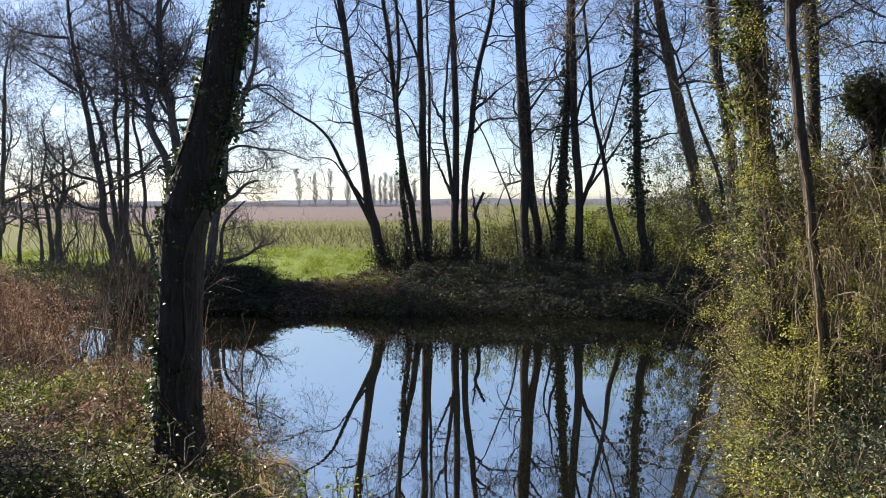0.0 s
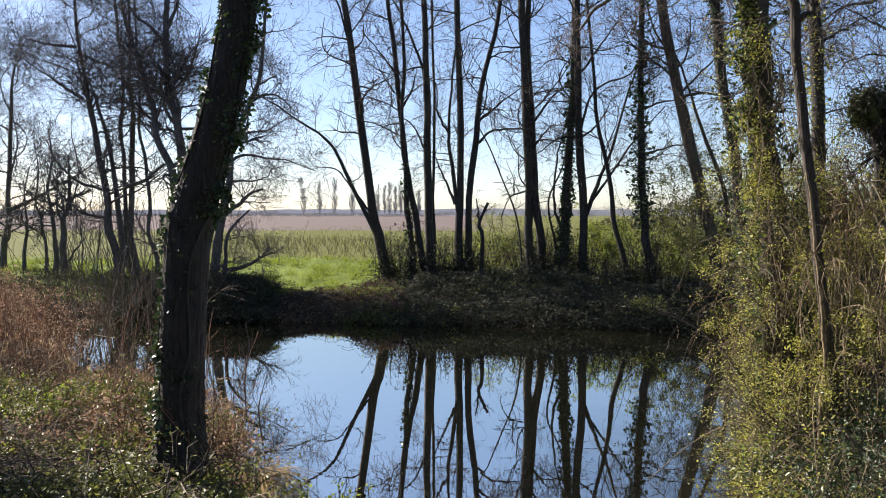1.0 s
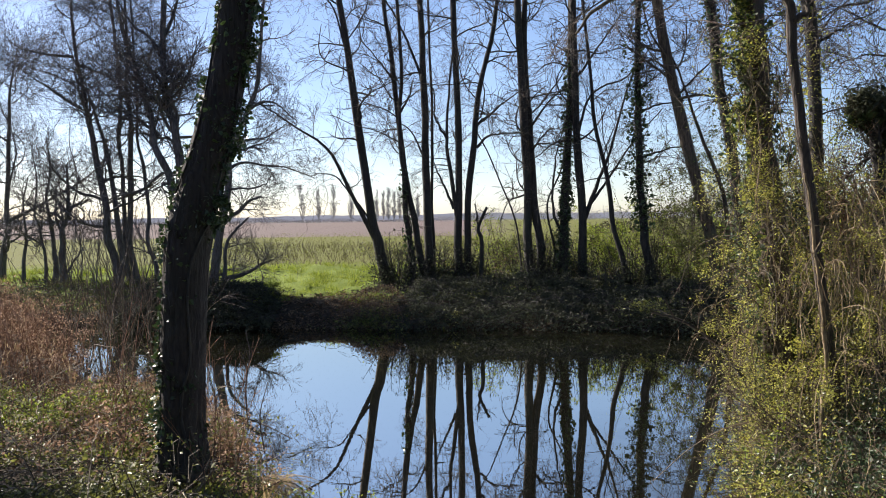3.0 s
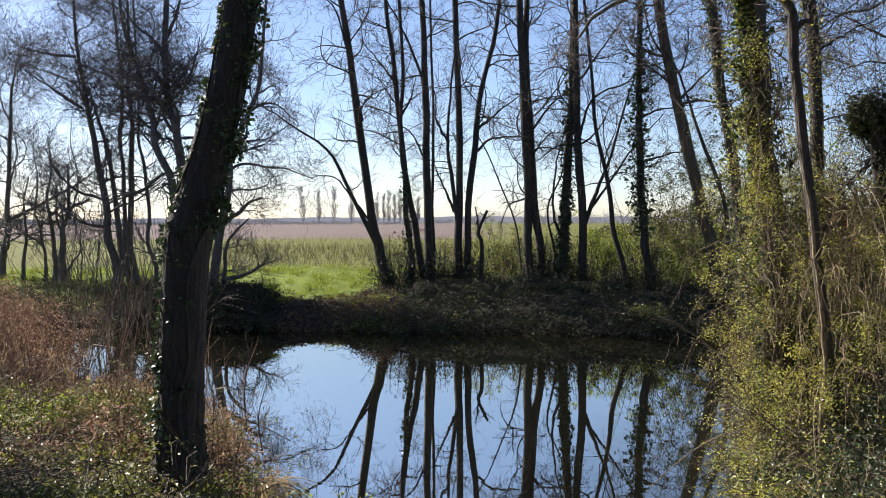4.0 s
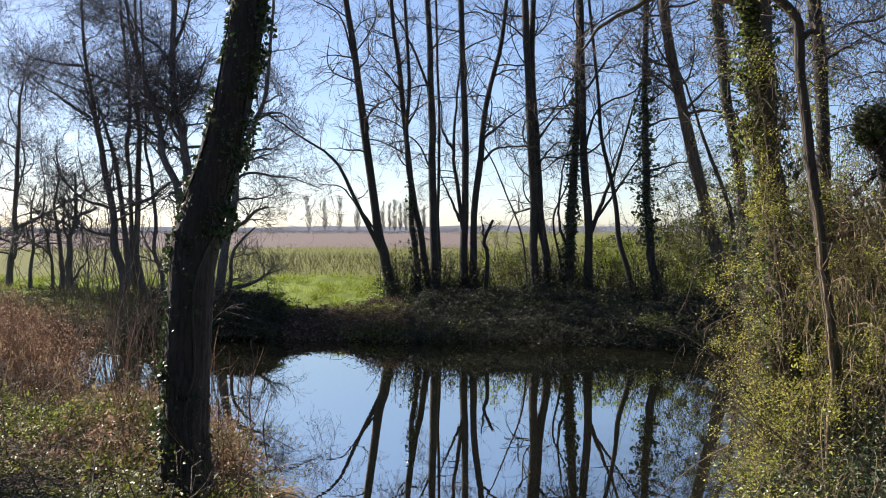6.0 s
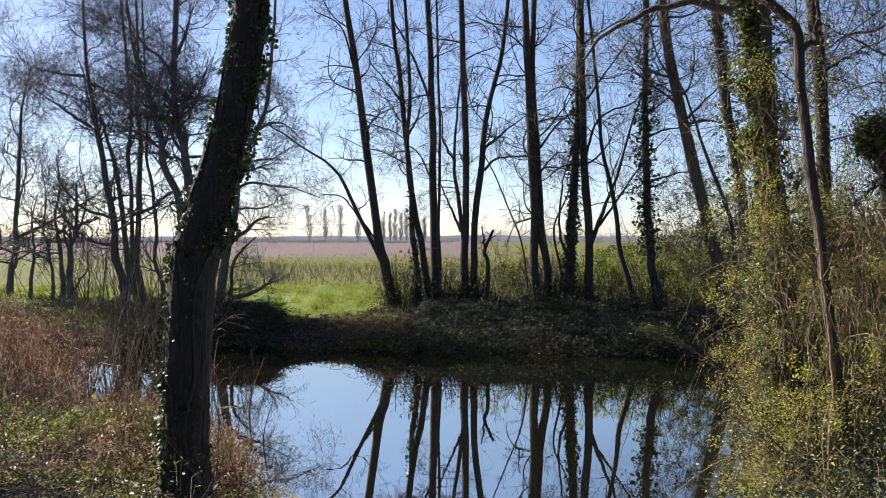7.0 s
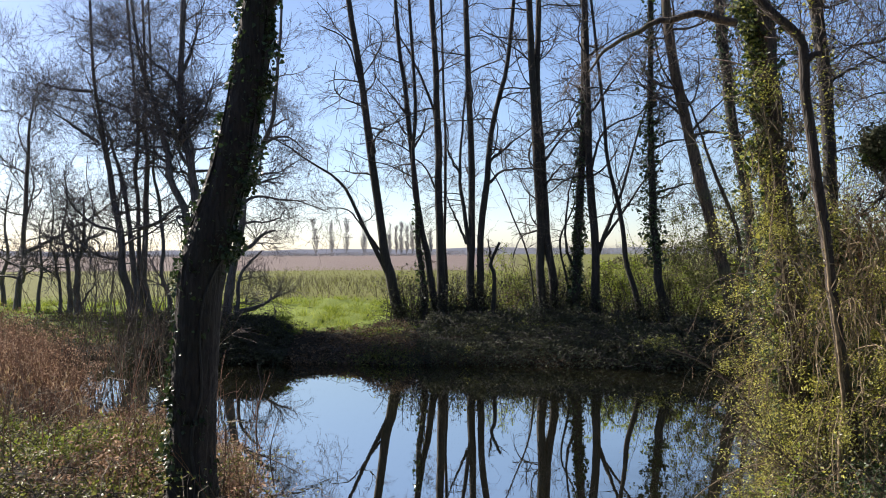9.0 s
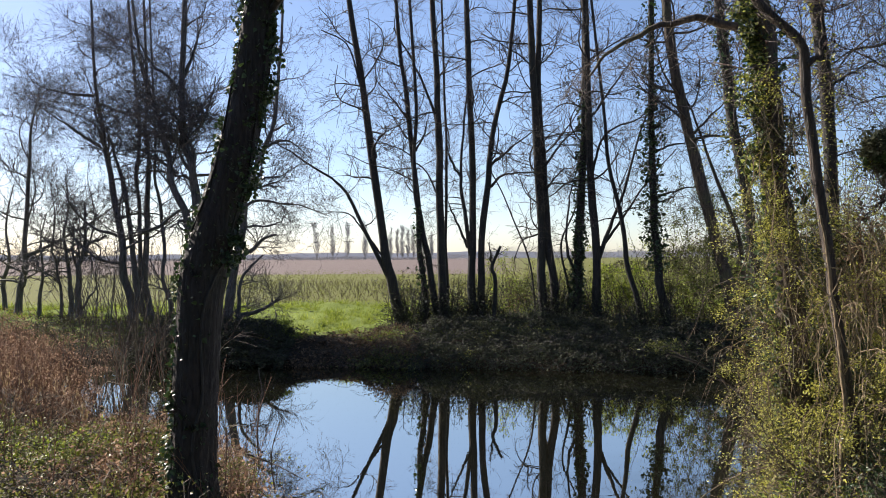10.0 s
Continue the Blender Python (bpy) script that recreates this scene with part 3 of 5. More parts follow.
bare_tree("alder_tree", "dark alder trunk wrapped in a sleeve of ivy", [([(3.03, 20.80, 0.41), (3.10, 20.80, 1.89), (3.20, 20.80, 3.72), (3.28, 20.80, 6.33), (3.33, 20.80, 9.44), (3.29, 20.80, 12.90)], 0.183, 0.085)], [([(3.05, 20.80, 2.03), (2.82, 20.80, 2.85), (2.90, 20.80, 3.86), (3.07, 20.80, 4.71)], 0.063, 0.035)], (14, 8, 4), group=FAR, ivy=1900, ivy_span=(0, 0.62), ivy_out=0.13, first=0.45)
bare_tree("alder_tree", "tall bare alder with strong limbs rising to one side", [([(3.64, 20.70, 0.42), (3.57, 20.70, 1.89), (3.46, 20.70, 4.90), (3.36, 20.70, 7.75), (3.25, 20.70, 10.24), (3.20, 20.70, 12.98)], 0.168, 0.077)],
          [([(3.55, 20.70, 2.18), (3.90, 20.70, 3.16), (4.29, 20.70, 4.07), (4.71, 20.70, 5.45), (5.11, 20.70, 6.64)], 0.091, 0.042), ([(3.59, 20.70, 2.46), (4.15, 20.70, 3.30), (4.79, 20.70, 4.23), (5.54, 20.70, 5.04)], 0.063, 0.035), ([(3.47, 20.70, 4.55), (3.86, 20.70, 5.53), (4.70, 20.70, 5.95), (5.66, 20.70, 7.20)], 0.056, 0.028), ([(3.44, 20.70, 5.81), (4.06, 20.70, 6.78), (4.55, 20.70, 7.48)], 0.056, 0.028)], (17, 8, 4), group=FAR, first=0.35)
bare_tree("alder_tree", "thin crooked alder pole leaning back from the water", [([(4.66, 20.40, 0.72), (4.32, 20.40, 2.08), (4.13, 20.40, 3.30), (3.83, 20.40, 4.66), (3.66, 20.40, 6.44), (3.37, 20.40, 9.31)], 0.104, 0.042)], (), (13, 8, 5), group=FAR, first=0.40)
bare_tree("alder_tree", "upright alder trunk with ivy thick in its upper half", [([(5.18, 20.00, 0.55), (4.91, 20.00, 2.09), (4.81, 20.00, 3.43), (4.76, 20.00, 4.90), (4.78, 20.00, 6.50), (4.80, 20.00, 11.17)], 0.156, 0.088)],
          [([(4.77, 20.00, 4.89), (5.35, 20.00, 5.09), (6.03, 20.00, 5.16)], 0.054, 0.027), ([(4.82, 20.00, 3.81), (5.49, 20.00, 3.94), (6.17, 20.00, 4.08)], 0.047, 0.027)], (14, 8, 4), group=FAR, ivy=2600, ivy_span=(0.2, 1), ivy_out=0.34, first=0.35)
bare_tree("alder_tree", "stout leaning alder trunk lit along one side", [([(6.40, 18.80, 0.86), (6.08, 18.80, 2.04), (5.47, 18.80, 4.55), (4.99, 18.80, 6.82), (4.75, 18.80, 9.02), (4.48, 18.80, 11.76)], 0.217, 0.128)],
          [([(6.58, 18.80, 1.56), (6.38, 18.80, 3.02), (5.95, 18.80, 4.21), (5.60, 18.80, 5.24), (5.28, 18.80, 6.13)], 0.089, 0.051), ([(5.35, 18.80, 5.12), (5.91, 18.80, 5.62), (6.54, 18.80, 6.13)], 0.051, 0.026)], (15, 8, 5), mat=BARK_BROWN, group=FAR, ivy=160, ivy_span=(0, 0.25), ivy_out=0.1, first=0.40)

bare_tree("alder_sapling", "thin bent alder sapling between the trunks", [([(2.15, 21.40, 0.83), (2.12, 21.40, 1.01), (2.06, 21.40, 1.73), (1.90, 21.40, 2.56), (1.61, 21.40, 3.27), (1.26, 21.40, 4.12), (0.95, 21.40, 4.70)], 0.045, 0.020)], (), (8, 5, 3), reach=(0.5, 1.2), group="saplings between the alders", first=0.3, category="sapling", thin=0.4)
bare_tree("alder_sapling", "broken dead alder stub with a forked top", [([(1.04, 21.30, 0.79), (1.08, 21.30, 1.84), (1.00, 21.30, 2.17), (1.23, 21.30, 2.70)], 0.085, 0.050)], [([(1.07, 21.30, 1.88), (0.95, 21.30, 2.39), (0.89, 21.30, 2.75)], 0.060, 0.035)], (4, 3, 2), reach=(0.3, 0.7), group="saplings between the alders", first=0.3, category="sapling", thin=0.3)
bare_tree("alder_sapling", "crooked young alder close behind the paired trunks", [([(3.08, 21.00, 0.82), (2.86, 21.00, 1.89), (2.72, 21.00, 2.74), (3.07, 21.00, 3.59), (3.18, 21.00, 4.30)], 0.050, 0.020)], (), (10, 6, 4), reach=(0.6, 1.4), group="saplings between the alders", first=0.25, category="sapling", thin=0.4)
bare_tree("alder_sapling", "slight twiggy sapling at the foot of the alders", [([(-0.72, 21.50, 0.82), (-0.82, 21.50, 1.44), (-0.71, 21.50, 2.17), (-0.90, 21.50, 2.75)], 0.030, 0.012)], (), (10, 6, 3), reach=(0.4, 1.0), group="saplings between the alders", first=0.15, category="sapling", thin=0.5)

# ---- trees along the left bank ----
LEFT = "bare trees along the left bank"
bare_tree("alder_tree", "slim tree at the field edge, haze painted into its bark", [([(-13.14, 25.00, 0.63), (-12.99, 25.00, 1.81), (-12.88, 25.00, 2.82), (-12.80, 25.00, 4.50), (-12.75, 25.00, 5.84), (-12.62, 25.00, 6.85), (-12.44, 25.00, 7.69)], 0.150, 0.020)], [([(-12.91, 25.00, 2.47), (-11.76, 25.00, 3.06), (-10.48, 25.00, 3.82), (-9.88, 25.00, 4.33)], 0.085, 0.034)], (23, 12, 5), reach=(1.4, 3.2), mat=BARK_HAZED, forks=5, group=LEFT, first=0.12)
bare_tree("alder_tree", "forked bare alder leaning over the brambles", [([(-8.84, 23.00, 0.59), (-9.03, 23.00, 1.87), (-9.39, 23.00, 3.91), (-9.63, 23.00, 5.69), (-9.91, 23.00, 7.27), (-10.10, 23.00, 11.41)], 0.187, 0.031)],
          [([(-8.68, 23.00, 0.90), (-9.05, 23.00, 3.91), (-9.37, 23.00, 5.27), (-9.65, 23.00, 6.03), (-10.29, 23.00, 7.73)], 0.125, 0.031), ([(-9.85, 23.00, 6.76), (-9.27, 23.00, 6.57), (-8.73, 23.00, 6.39), (-8.29, 23.00, 6.34)], 0.070, 0.020), ([(-9.77, 23.00, 5.57), (-10.51, 23.00, 6.08), (-11.07, 23.00, 6.45), (-11.55, 23.00, 6.81)], 0.080, 0.020), ([(-9.95, 23.00, 6.93), (-10.75, 23.00, 7.07), (-11.42, 23.00, 7.25), (-11.84, 23.00, 7.73)], 0.070, 0.020)], (23, 12, 5), reach=(1.4, 3.2), mat=BARK_HAZED, forks=5, group=LEFT, first=0.13)
bare_tree("alder_tree", "straight bare alder in a tight clump", [([(-8.55, 23.40, 0.56), (-8.63, 23.40, 2.46), (-8.63, 23.40, 5.75), (-8.65, 23.40, 7.48), (-8.78, 23.40, 11.88)], 0.143, 0.032), ([(-8.71, 23.40, 0.56), (-8.86, 23.40, 3.57), (-8.88, 23.40, 6.19), (-9.19, 23.40, 10.33)], 0.095, 0.048)], (), (13, 10, 6), reach=(1.3, 3.0), mat=BARK_HAZED, forks=2, group=LEFT, first=0.13)
bare_tree("alder_tree", "slender bare alder stem among its neighbours", [([(-7.64, 22.50, 0.63), (-7.78, 22.50, 1.96), (-7.98, 22.50, 3.88), (-8.09, 22.50, 5.62), (-8.23, 22.50, 10.02)], 0.092, 0.031)], (), (13, 10, 6), reach=(1.0, 2.4), mat=BARK_HAZED, forks=2, group=LEFT, first=0.13)
bare_tree("alder_tree", "spreading bare alder with curved limbs", [([(-6.71, 22.00, 0.67), (-7.03, 22.00, 3.35), (-7.42, 22.00, 4.73), (-7.74, 22.00, 6.04), (-8.29, 22.00, 7.94), (-8.77, 22.00, 11.31)], 0.179, 0.030), ([(-6.56, 22.00, 0.67), (-6.83, 22.00, 3.95), (-7.02, 22.00, 5.31), (-7.18, 22.00, 6.61), (-7.00, 22.00, 11.31)], 0.194, 0.090)],
          [([(-7.13, 22.00, 5.68), (-7.30, 22.00, 6.98), (-7.86, 22.00, 7.50), (-8.21, 22.00, 8.03), (-8.57, 22.00, 8.68)], 0.100, 0.040), ([(-7.27, 22.00, 6.91), (-6.91, 22.00, 7.85), (-6.73, 22.00, 8.38), (-6.66, 22.00, 8.97)], 0.090, 0.030), ([(-7.35, 22.00, 4.69), (-8.24, 22.00, 5.28), (-9.28, 22.00, 5.43)], 0.067, 0.037)], (23, 12, 5), reach=(1.4, 3.2), mat=BARK_HAZED, forks=5, group=LEFT, first=0.13)
bare_tree("alder_tree", "bare alder with broken snags and a long curved limb", [([(-5.74, 21.00, 0.53), (-5.54, 21.00, 1.99), (-5.23, 21.00, 3.78), (-4.83, 21.00, 5.02), (-4.51, 21.00, 5.87), (-4.30, 21.00, 7.83), (-4.29, 21.00, 10.63)], 0.171, 0.028)],
          [([(-5.50, 21.00, 2.31), (-5.11, 21.00, 2.67), (-4.82, 21.00, 2.91), (-4.52, 21.00, 3.01)], 0.10, 0.06), ([(-5.46, 21.00, 0.45), (-5.43, 21.00, 0.90), (-5.40, 21.00, 1.32), (-5.31, 21.00, 1.92), (-5.07, 21.00, 2.24), (-4.77, 21.00, 2.49)], 0.11, 0.06), ([(-5.36, 21.00, 0.96), (-4.91, 21.00, 1.10), (-4.62, 21.00, 1.26), (-4.43, 21.00, 1.36)], 0.10, 0.07),
           ([(-5.14, 21.00, 4.09), (-4.74, 21.00, 4.42), (-4.32, 21.00, 4.47), (-3.75, 21.00, 4.80)], 0.064, 0.028), ([(-5.25, 21.00, 3.24), (-4.75, 21.00, 3.24), (-4.39, 21.00, 3.38), (-4.25, 21.00, 3.57)], 0.050, 0.028), ([(-4.74, 21.00, 5.22), (-4.17, 21.00, 5.36), (-3.61, 21.00, 4.87)], 0.064, 0.028)], (18, 11, 7), reach=(1.0, 2.4), mat=BARK_HAZED, forks=5, group=LEFT, first=0.13)
THORN = "hawthorns on the field edge"
for gnarl, snag, crown_ in (([([(-12.25, 24.50, 0.57), (-12.17, 24.50, 1.64), (-12.13, 24.50, 2.28), (-12.19, 24.50, 2.96), (-12.01, 24.50, 3.79)], 0.085, 0.020)], [], (10, 8, 5)), ([([(-11.36, 24.00, 0.54), (-11.32, 24.00, 1.06), (-11.38, 24.00, 1.65), (-11.47, 24.00, 2.29), (-11.60, 24.00, 2.74), (-11.51, 24.00, 3.60), (-11.63, 24.00, 4.41)], 0.080, 0.020), ([(-11.07, 24.00, 0.64), (-11.06, 24.00, 1.57), (-11.18, 24.00, 2.42), (-11.27, 24.00, 3.13), (-11.13, 24.00, 4.02), (-11.23, 24.00, 4.90)], 0.110, 0.020)], [], (9, 8, 5)),
                            ([([(-10.63, 23.60, 0.73), (-10.65, 23.60, 1.34), (-10.64, 23.60, 2.16), (-10.48, 23.60, 2.61), (-10.44, 23.60, 3.37), (-10.48, 23.60, 4.06)], 0.160, 0.030)], [([(-10.51, 23.60, 2.54), (-10.30, 23.60, 2.88), (-10.01, 23.60, 3.01), (-9.83, 23.60, 3.09)], 0.090, 0.060), ([(-10.56, 23.60, 1.02), (-10.35, 23.60, 1.34), (-10.19, 23.60, 1.54), (-10.15, 23.60, 1.98), (-10.02, 23.60, 2.46)], 0.060, 0.015), ([(-10.64, 23.60, 2.06), (-10.81, 23.60, 2.62), (-10.74, 23.60, 3.26), (-10.86, 23.60, 3.90)], 0.070, 0.012)], (10, 8, 5)), ([([(-13.99, 26.00, 0.35), (-14.10, 26.00, 1.59), (-13.91, 26.00, 2.47), (-14.02, 26.00, 3.53), (-13.79, 26.00, 4.76)], 0.120, 0.020)], [], (13, 8, 5)), ([([(-10.77, 25.00, 0.57), (-10.71, 25.00, 1.28), (-10.77, 25.00, 1.96), (-10.64, 25.00, 2.55)], 0.045, 0.015)], [], (7, 7, 5))):
    bare_tree("thorn_bush", "gnarled leafless hawthorn on the field edge", gnarl, snag, crown_, reach=(0.7, 1.9), group=THORN, first=0.3, category="bush", mat=BARK_HAZED, thin=0.4, forks=3)

# ---- the near trunk ----
Z_STEM = ([(-2.01, 6.40, 0.45), (-1.99, 6.40, 1.11), (-1.98, 6.40, 1.53), (-1.93, 6.40, 2.24), (-1.81, 6.40, 2.72), (-1.62, 6.40, 3.44), (-1.51, 6.40, 4.14), (-1.44, 6.40, 4.82), (-1.34, 6.40, 5.92)], 0.165, 0.100)


def near_tree():
    root = tagged(new("alder_tree"), "large dark leaning trunk with furrowed bark and climbing ivy", "tree")
    root.location = Z_STEM[0][0]
    n, sides = 130, 56
    ln = spline(Z_STEM[0], n)
    r = np.interp(np.linspace(0, 1, n), [0, 0.03, 0.08, 0.3, 0.45, 0.6, 1], [0.215, 0.18, 0.158, 0.168, 0.165, 0.135, 0.10])
    t = Tubes().add(ln, r, sides)
    v = t.v[0].reshape(n, sides, 3)
    out = v - ln[:, None]
    a = np.arange(sides) * 2 * pi / sides
    s = np.arange(n)[:, None] * 0.05
    # long ridges that wander up the trunk, and root flutes at the foot
    ridge = np.abs(np.sin(9 * a + 1.4 * np.sin(0.8 * s + a) + 0.8 * np.sin(2.6 * s))) ** 0.6 - 0.6
    flute = np.cos(5 * a + 0.6) * np.exp(-np.arange(n)[:, None] / 9.0) * 0.16
    t.v[0] = (ln[:, None] + out * (1 + 0.075 * ridge + flute + 0.02 * rng.normal(size=(n, sides)))[..., None]).reshape(-1, 3)
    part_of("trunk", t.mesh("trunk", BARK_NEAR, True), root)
    # ivy stems creeping up, and tufts of leaves
    st = Tubes()
    for k in range(4):
        a0 = (0.4, 2.6, 3.4, 5.6)[k]
        u = np.linspace(0, rng.uniform(0.5, 1.0), 60)
        c = spline(Z_STEM[0], 200)[(u * 199).astype(int)]
        rr = np.interp(u, np.linspace(0, 1, n), r) * 1.07
        ang = a0 + 0.6 * np.sin(u * 9 + k) + 0.3 * np.sin(u * 23 + k)
        st.add(c + np.stack([np.cos(ang) * rr, np.sin(ang) * rr, 0 * u], 1), np.linspace(0.014, 0.005, 60), 5)
    part_of("ivy_stem", st.mesh("ivy_stem", BARK_DARK, True), root, "woody ivy stems gripping the bark", "stuff")
    iv = Tubes()
    for side, cnt, span, out_ in ((0.0, 3800, (0.38, 0.98), (0.0, 0.13)), (pi, 2900, (0.02, 0.95), (0.0, 0.07)), (1.6, 900, (0.25, 1.0), (0.0, 0.1)), (4.6, 260, (0.3, 1.0), (0.0, 0.05)), (5.2, 120, (0.0, 0.16), (0.02, 0.1)), (3.6, 320, (0.0, 0.22), (0.02, 0.14))):
        u = span[0] + (span[1] - span[0]) * rng.random(cnt)
        u = u[np.sin(u * 60 + side) + np.sin(u * 141 + 2 * side) > rng.uniform(-1.8, 0.9, cnt)]
        c = spline(Z_STEM[0], 400)[(u * 399).astype(int)]
        ang = side + rng.normal(size=len(u)) * 0.5
        rr = np.interp(u, np.linspace(0, 1, n), r) * 1.03 + rng.uniform(out_[0], out_[1], len(u)) * (0.5 + 0.5 * np.sin(u * 47 + side))
        iv.leaves(c + np.stack([np.cos(ang) * rr, np.sin(ang) * rr, rng.normal(size=len(u)) * 0.02], 1), 0.033, 0.1, "ivy", 0.5)
    part_of("ivy", iv.mesh("ivy", IVY), root, "glossy dark green ivy leaves", "stuff")
    up = Tubes()
    p1, r1 = grow(ln[None], r[None], 9, (0.75, 1.0), (35, 70), (0.8, 2.0), 7, 0.3, 0.15, 0.3, 0.3, 0.006)
    for bp_, brd in zip(p1, r1):
        part_of("branch", Tubes().add(bp_, brd, 5).mesh("branch", BARK_DARK, True), root)
    p2, r2 = grow(p1, r1, 8, (0.2, 1), (25, 60), (0.4, 1.0), 5, 0.2, 0.2, 0.6, 0.4, 0.003)
    up.add(p2, r2, 3)
    part_of("twig_spray", up.mesh("twig_spray", TWIG), root, "fine bare twigs", "stuff")


near_tree()

# ---- right-hand trees, wrapped in climbers ----
RIGHT = "climber-clad trees on the right bank"
bare_tree("ivy_tree", "tall trunk hidden under ivy at the back of the thicket", [([(4.69, 12.50, 0.56), (4.53, 12.50, 2.09), (4.29, 12.50, 3.96), (4.11, 12.50, 5.30), (4.02, 12.50, 6.30), (3.86, 12.50, 8.46)], 0.127, 0.093)], (), (9, 7, 6), mat=BARK_DARK, ivy_size=0.045, thin=0.15, group=RIGHT, ivy=2200, ivy_span=(0.05, 1), ivy_out=0.16, first=0.4, sides=12)
BROAD = ([(3.72, 8.60, -0.10), (3.52, 8.60, 0.67), (3.43, 8.60, 2.02), (3.34, 8.60, 3.01), (3.29, 8.60, 3.59), (3.23, 8.60, 4.16), (3.18, 8.60, 4.74), (3.13, 8.60, 5.26), (3.02, 8.60, 7.10)], 0.205, 0.152)
broad = bare_tree("ivy_tree", "broad trunk clothed in sunlit ivy and vines", [BROAD], [([(2.86, 8.40, 4.74), (2.50, 8.40, 4.84), (2.14, 8.40, 4.75), (1.86, 8.40, 4.63), (1.60, 8.40, 4.48), (1.47, 8.40, 4.38), (1.40, 8.40, 4.25)], 0.066, 0.030)],
                  (9, 8, 7), mat=BARK_BROWN, group=RIGHT, first=0.5, reach=(0.9, 2.0), thin=0.09, ivy=900, ivy_span=(0.05, 1), ivy_out=0.14, ivy_size=0.042, sides=18)
bl, br_ = stem_line(BROAD, 60)
for cnt, mid, wide, mat_, size_ in ((5200, 3.5, 0.45, IVY, 0.042), (7600, 3.5, 0.5, IVY_PAINTED_SUN, 0.036), (900, 4.5, 0.6, VINE_LEAF, 0.034), (900, 0.1, 0.3, IVY, 0.05)):
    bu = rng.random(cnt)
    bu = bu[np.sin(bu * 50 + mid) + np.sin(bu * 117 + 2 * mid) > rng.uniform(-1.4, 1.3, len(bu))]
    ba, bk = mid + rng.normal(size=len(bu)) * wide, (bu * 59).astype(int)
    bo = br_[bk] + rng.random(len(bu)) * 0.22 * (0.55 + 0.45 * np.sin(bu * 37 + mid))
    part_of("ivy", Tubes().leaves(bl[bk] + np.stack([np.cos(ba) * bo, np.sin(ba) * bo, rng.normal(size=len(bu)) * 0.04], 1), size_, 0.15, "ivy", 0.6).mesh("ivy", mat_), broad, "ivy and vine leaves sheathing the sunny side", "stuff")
bare_tree("ivy_tree", "bare brown pole forking overhead beside the vines", [([(3.51, 7.20, 0.21), (3.48, 7.20, 0.58), (3.43, 7.20, 1.00), (3.38, 7.20, 1.44), (3.32, 7.20, 1.93), (3.27, 7.20, 2.27), (3.23, 7.20, 2.57), (3.18, 7.20, 2.91), (3.14, 7.20, 3.38), (3.07, 7.20, 3.79), (3.05, 7.20, 4.17), (2.96, 7.20, 4.31), (2.80, 7.20, 4.45), (2.63, 7.20, 4.62), (2.45, 7.20, 4.94)], 0.068, 0.054)],
          [([(3.06, 7.20, 4.07), (3.16, 7.20, 4.11), (3.21, 7.20, 4.21), (3.24, 7.20, 4.41), (3.23, 7.20, 4.70)], 0.050, 0.030)], (6, 7, 6), mat=BARK_POLE, ivy_size=0.026, thin=0.15, group=RIGHT, first=0.62, reach=(0.6, 1.4), ivy=160, ivy_span=(0.0, 0.9), ivy_out=0.06, ivy_mat=VINE_LEAF, sides=14)
bare_tree("ivy_tree", "straight mossy trunk standing behind the pole", [([(4.71, 10.00, 0.25), (4.61, 10.00, 1.34), (4.52, 10.00, 3.10), (4.47, 10.00, 4.45), (4.37, 10.00, 5.49), (4.34, 10.00, 5.85)], 0.120, 0.100)], [([(4.46, 10.00, 4.38), (4.83, 10.00, 4.62), (5.28, 10.00, 4.85)], 0.034, 0.017)], (10, 7, 6), mat=BARK_DARK, ivy_size=0.045, thin=0.15, group=RIGHT, first=0.35, ivy=700, ivy_span=(0.1, 1), ivy_out=0.12, ivy_mat=VINE_LEAF, sides=12)
bare_tree("ivy_stump", "broken trunk topped by a dense dark ivy mass", [([(4.40, 8.25, -0.04), (4.37, 8.25, 1.87), (4.34, 8.25, 2.98), (4.32, 8.25, 3.45)], 0.095, 0.083)], (), (4, 6, 5), mat=BARK_DARK, group=RIGHT, first=0.5, reach=(0.5, 1.0), ivy=500, ivy_span=(0.85, 1), ivy_out=0.25)
bare_tree("hazel_tree", "leafing hazel with thin boughs arching over the thicket", [([(6.30, 10.30, 0.50), (6.25, 10.30, 2.60), (6.20, 10.30, 4.40), (6.35, 10.30, 7.00)], 0.110, 0.060)],
          [([(5.99, 10.40, 5.51), (5.44, 10.40, 5.02), (4.95, 10.40, 4.92), (4.60, 10.40, 4.67), (4.39, 10.40, 4.32)], 0.035, 0.010), ([(5.89, 10.20, 4.15), (5.41, 10.20, 4.35), (4.93, 10.20, 4.29), (4.62, 10.20, 4.01)], 0.030, 0.010), ([(5.79, 10.00, 3.37), (5.24, 10.00, 3.78), (4.91, 10.00, 3.68), (4.64, 10.00, 3.37), (4.51, 10.00, 3.04)], 0.026, 0.008), ([(5.87, 10.30, 4.79), (5.53, 10.30, 4.68), (5.18, 10.30, 4.79), (4.76, 10.30, 5.06), (4.41, 10.30, 5.20)], 0.026, 0.010)], (16, 9, 6), reach=(0.9, 2.2), thin=0.25, group=RIGHT, first=0.25, category="tree", leaf=(SPRING, 1500, 0.032))
vine_line, vine_r = stem_line(([(3.22, 7.00, 0.11), (3.22, 7.00, 0.41), (3.22, 7.00, 0.73), (3.25, 7.00, 1.02), (3.25, 7.00, 1.27), (3.21, 7.00, 1.66), (3.17, 7.00, 1.94), (3.14, 7.00, 2.23), (3.10, 7.00, 2.51), (3.05, 7.00, 2.75)], 0.034, 0.016), 40)
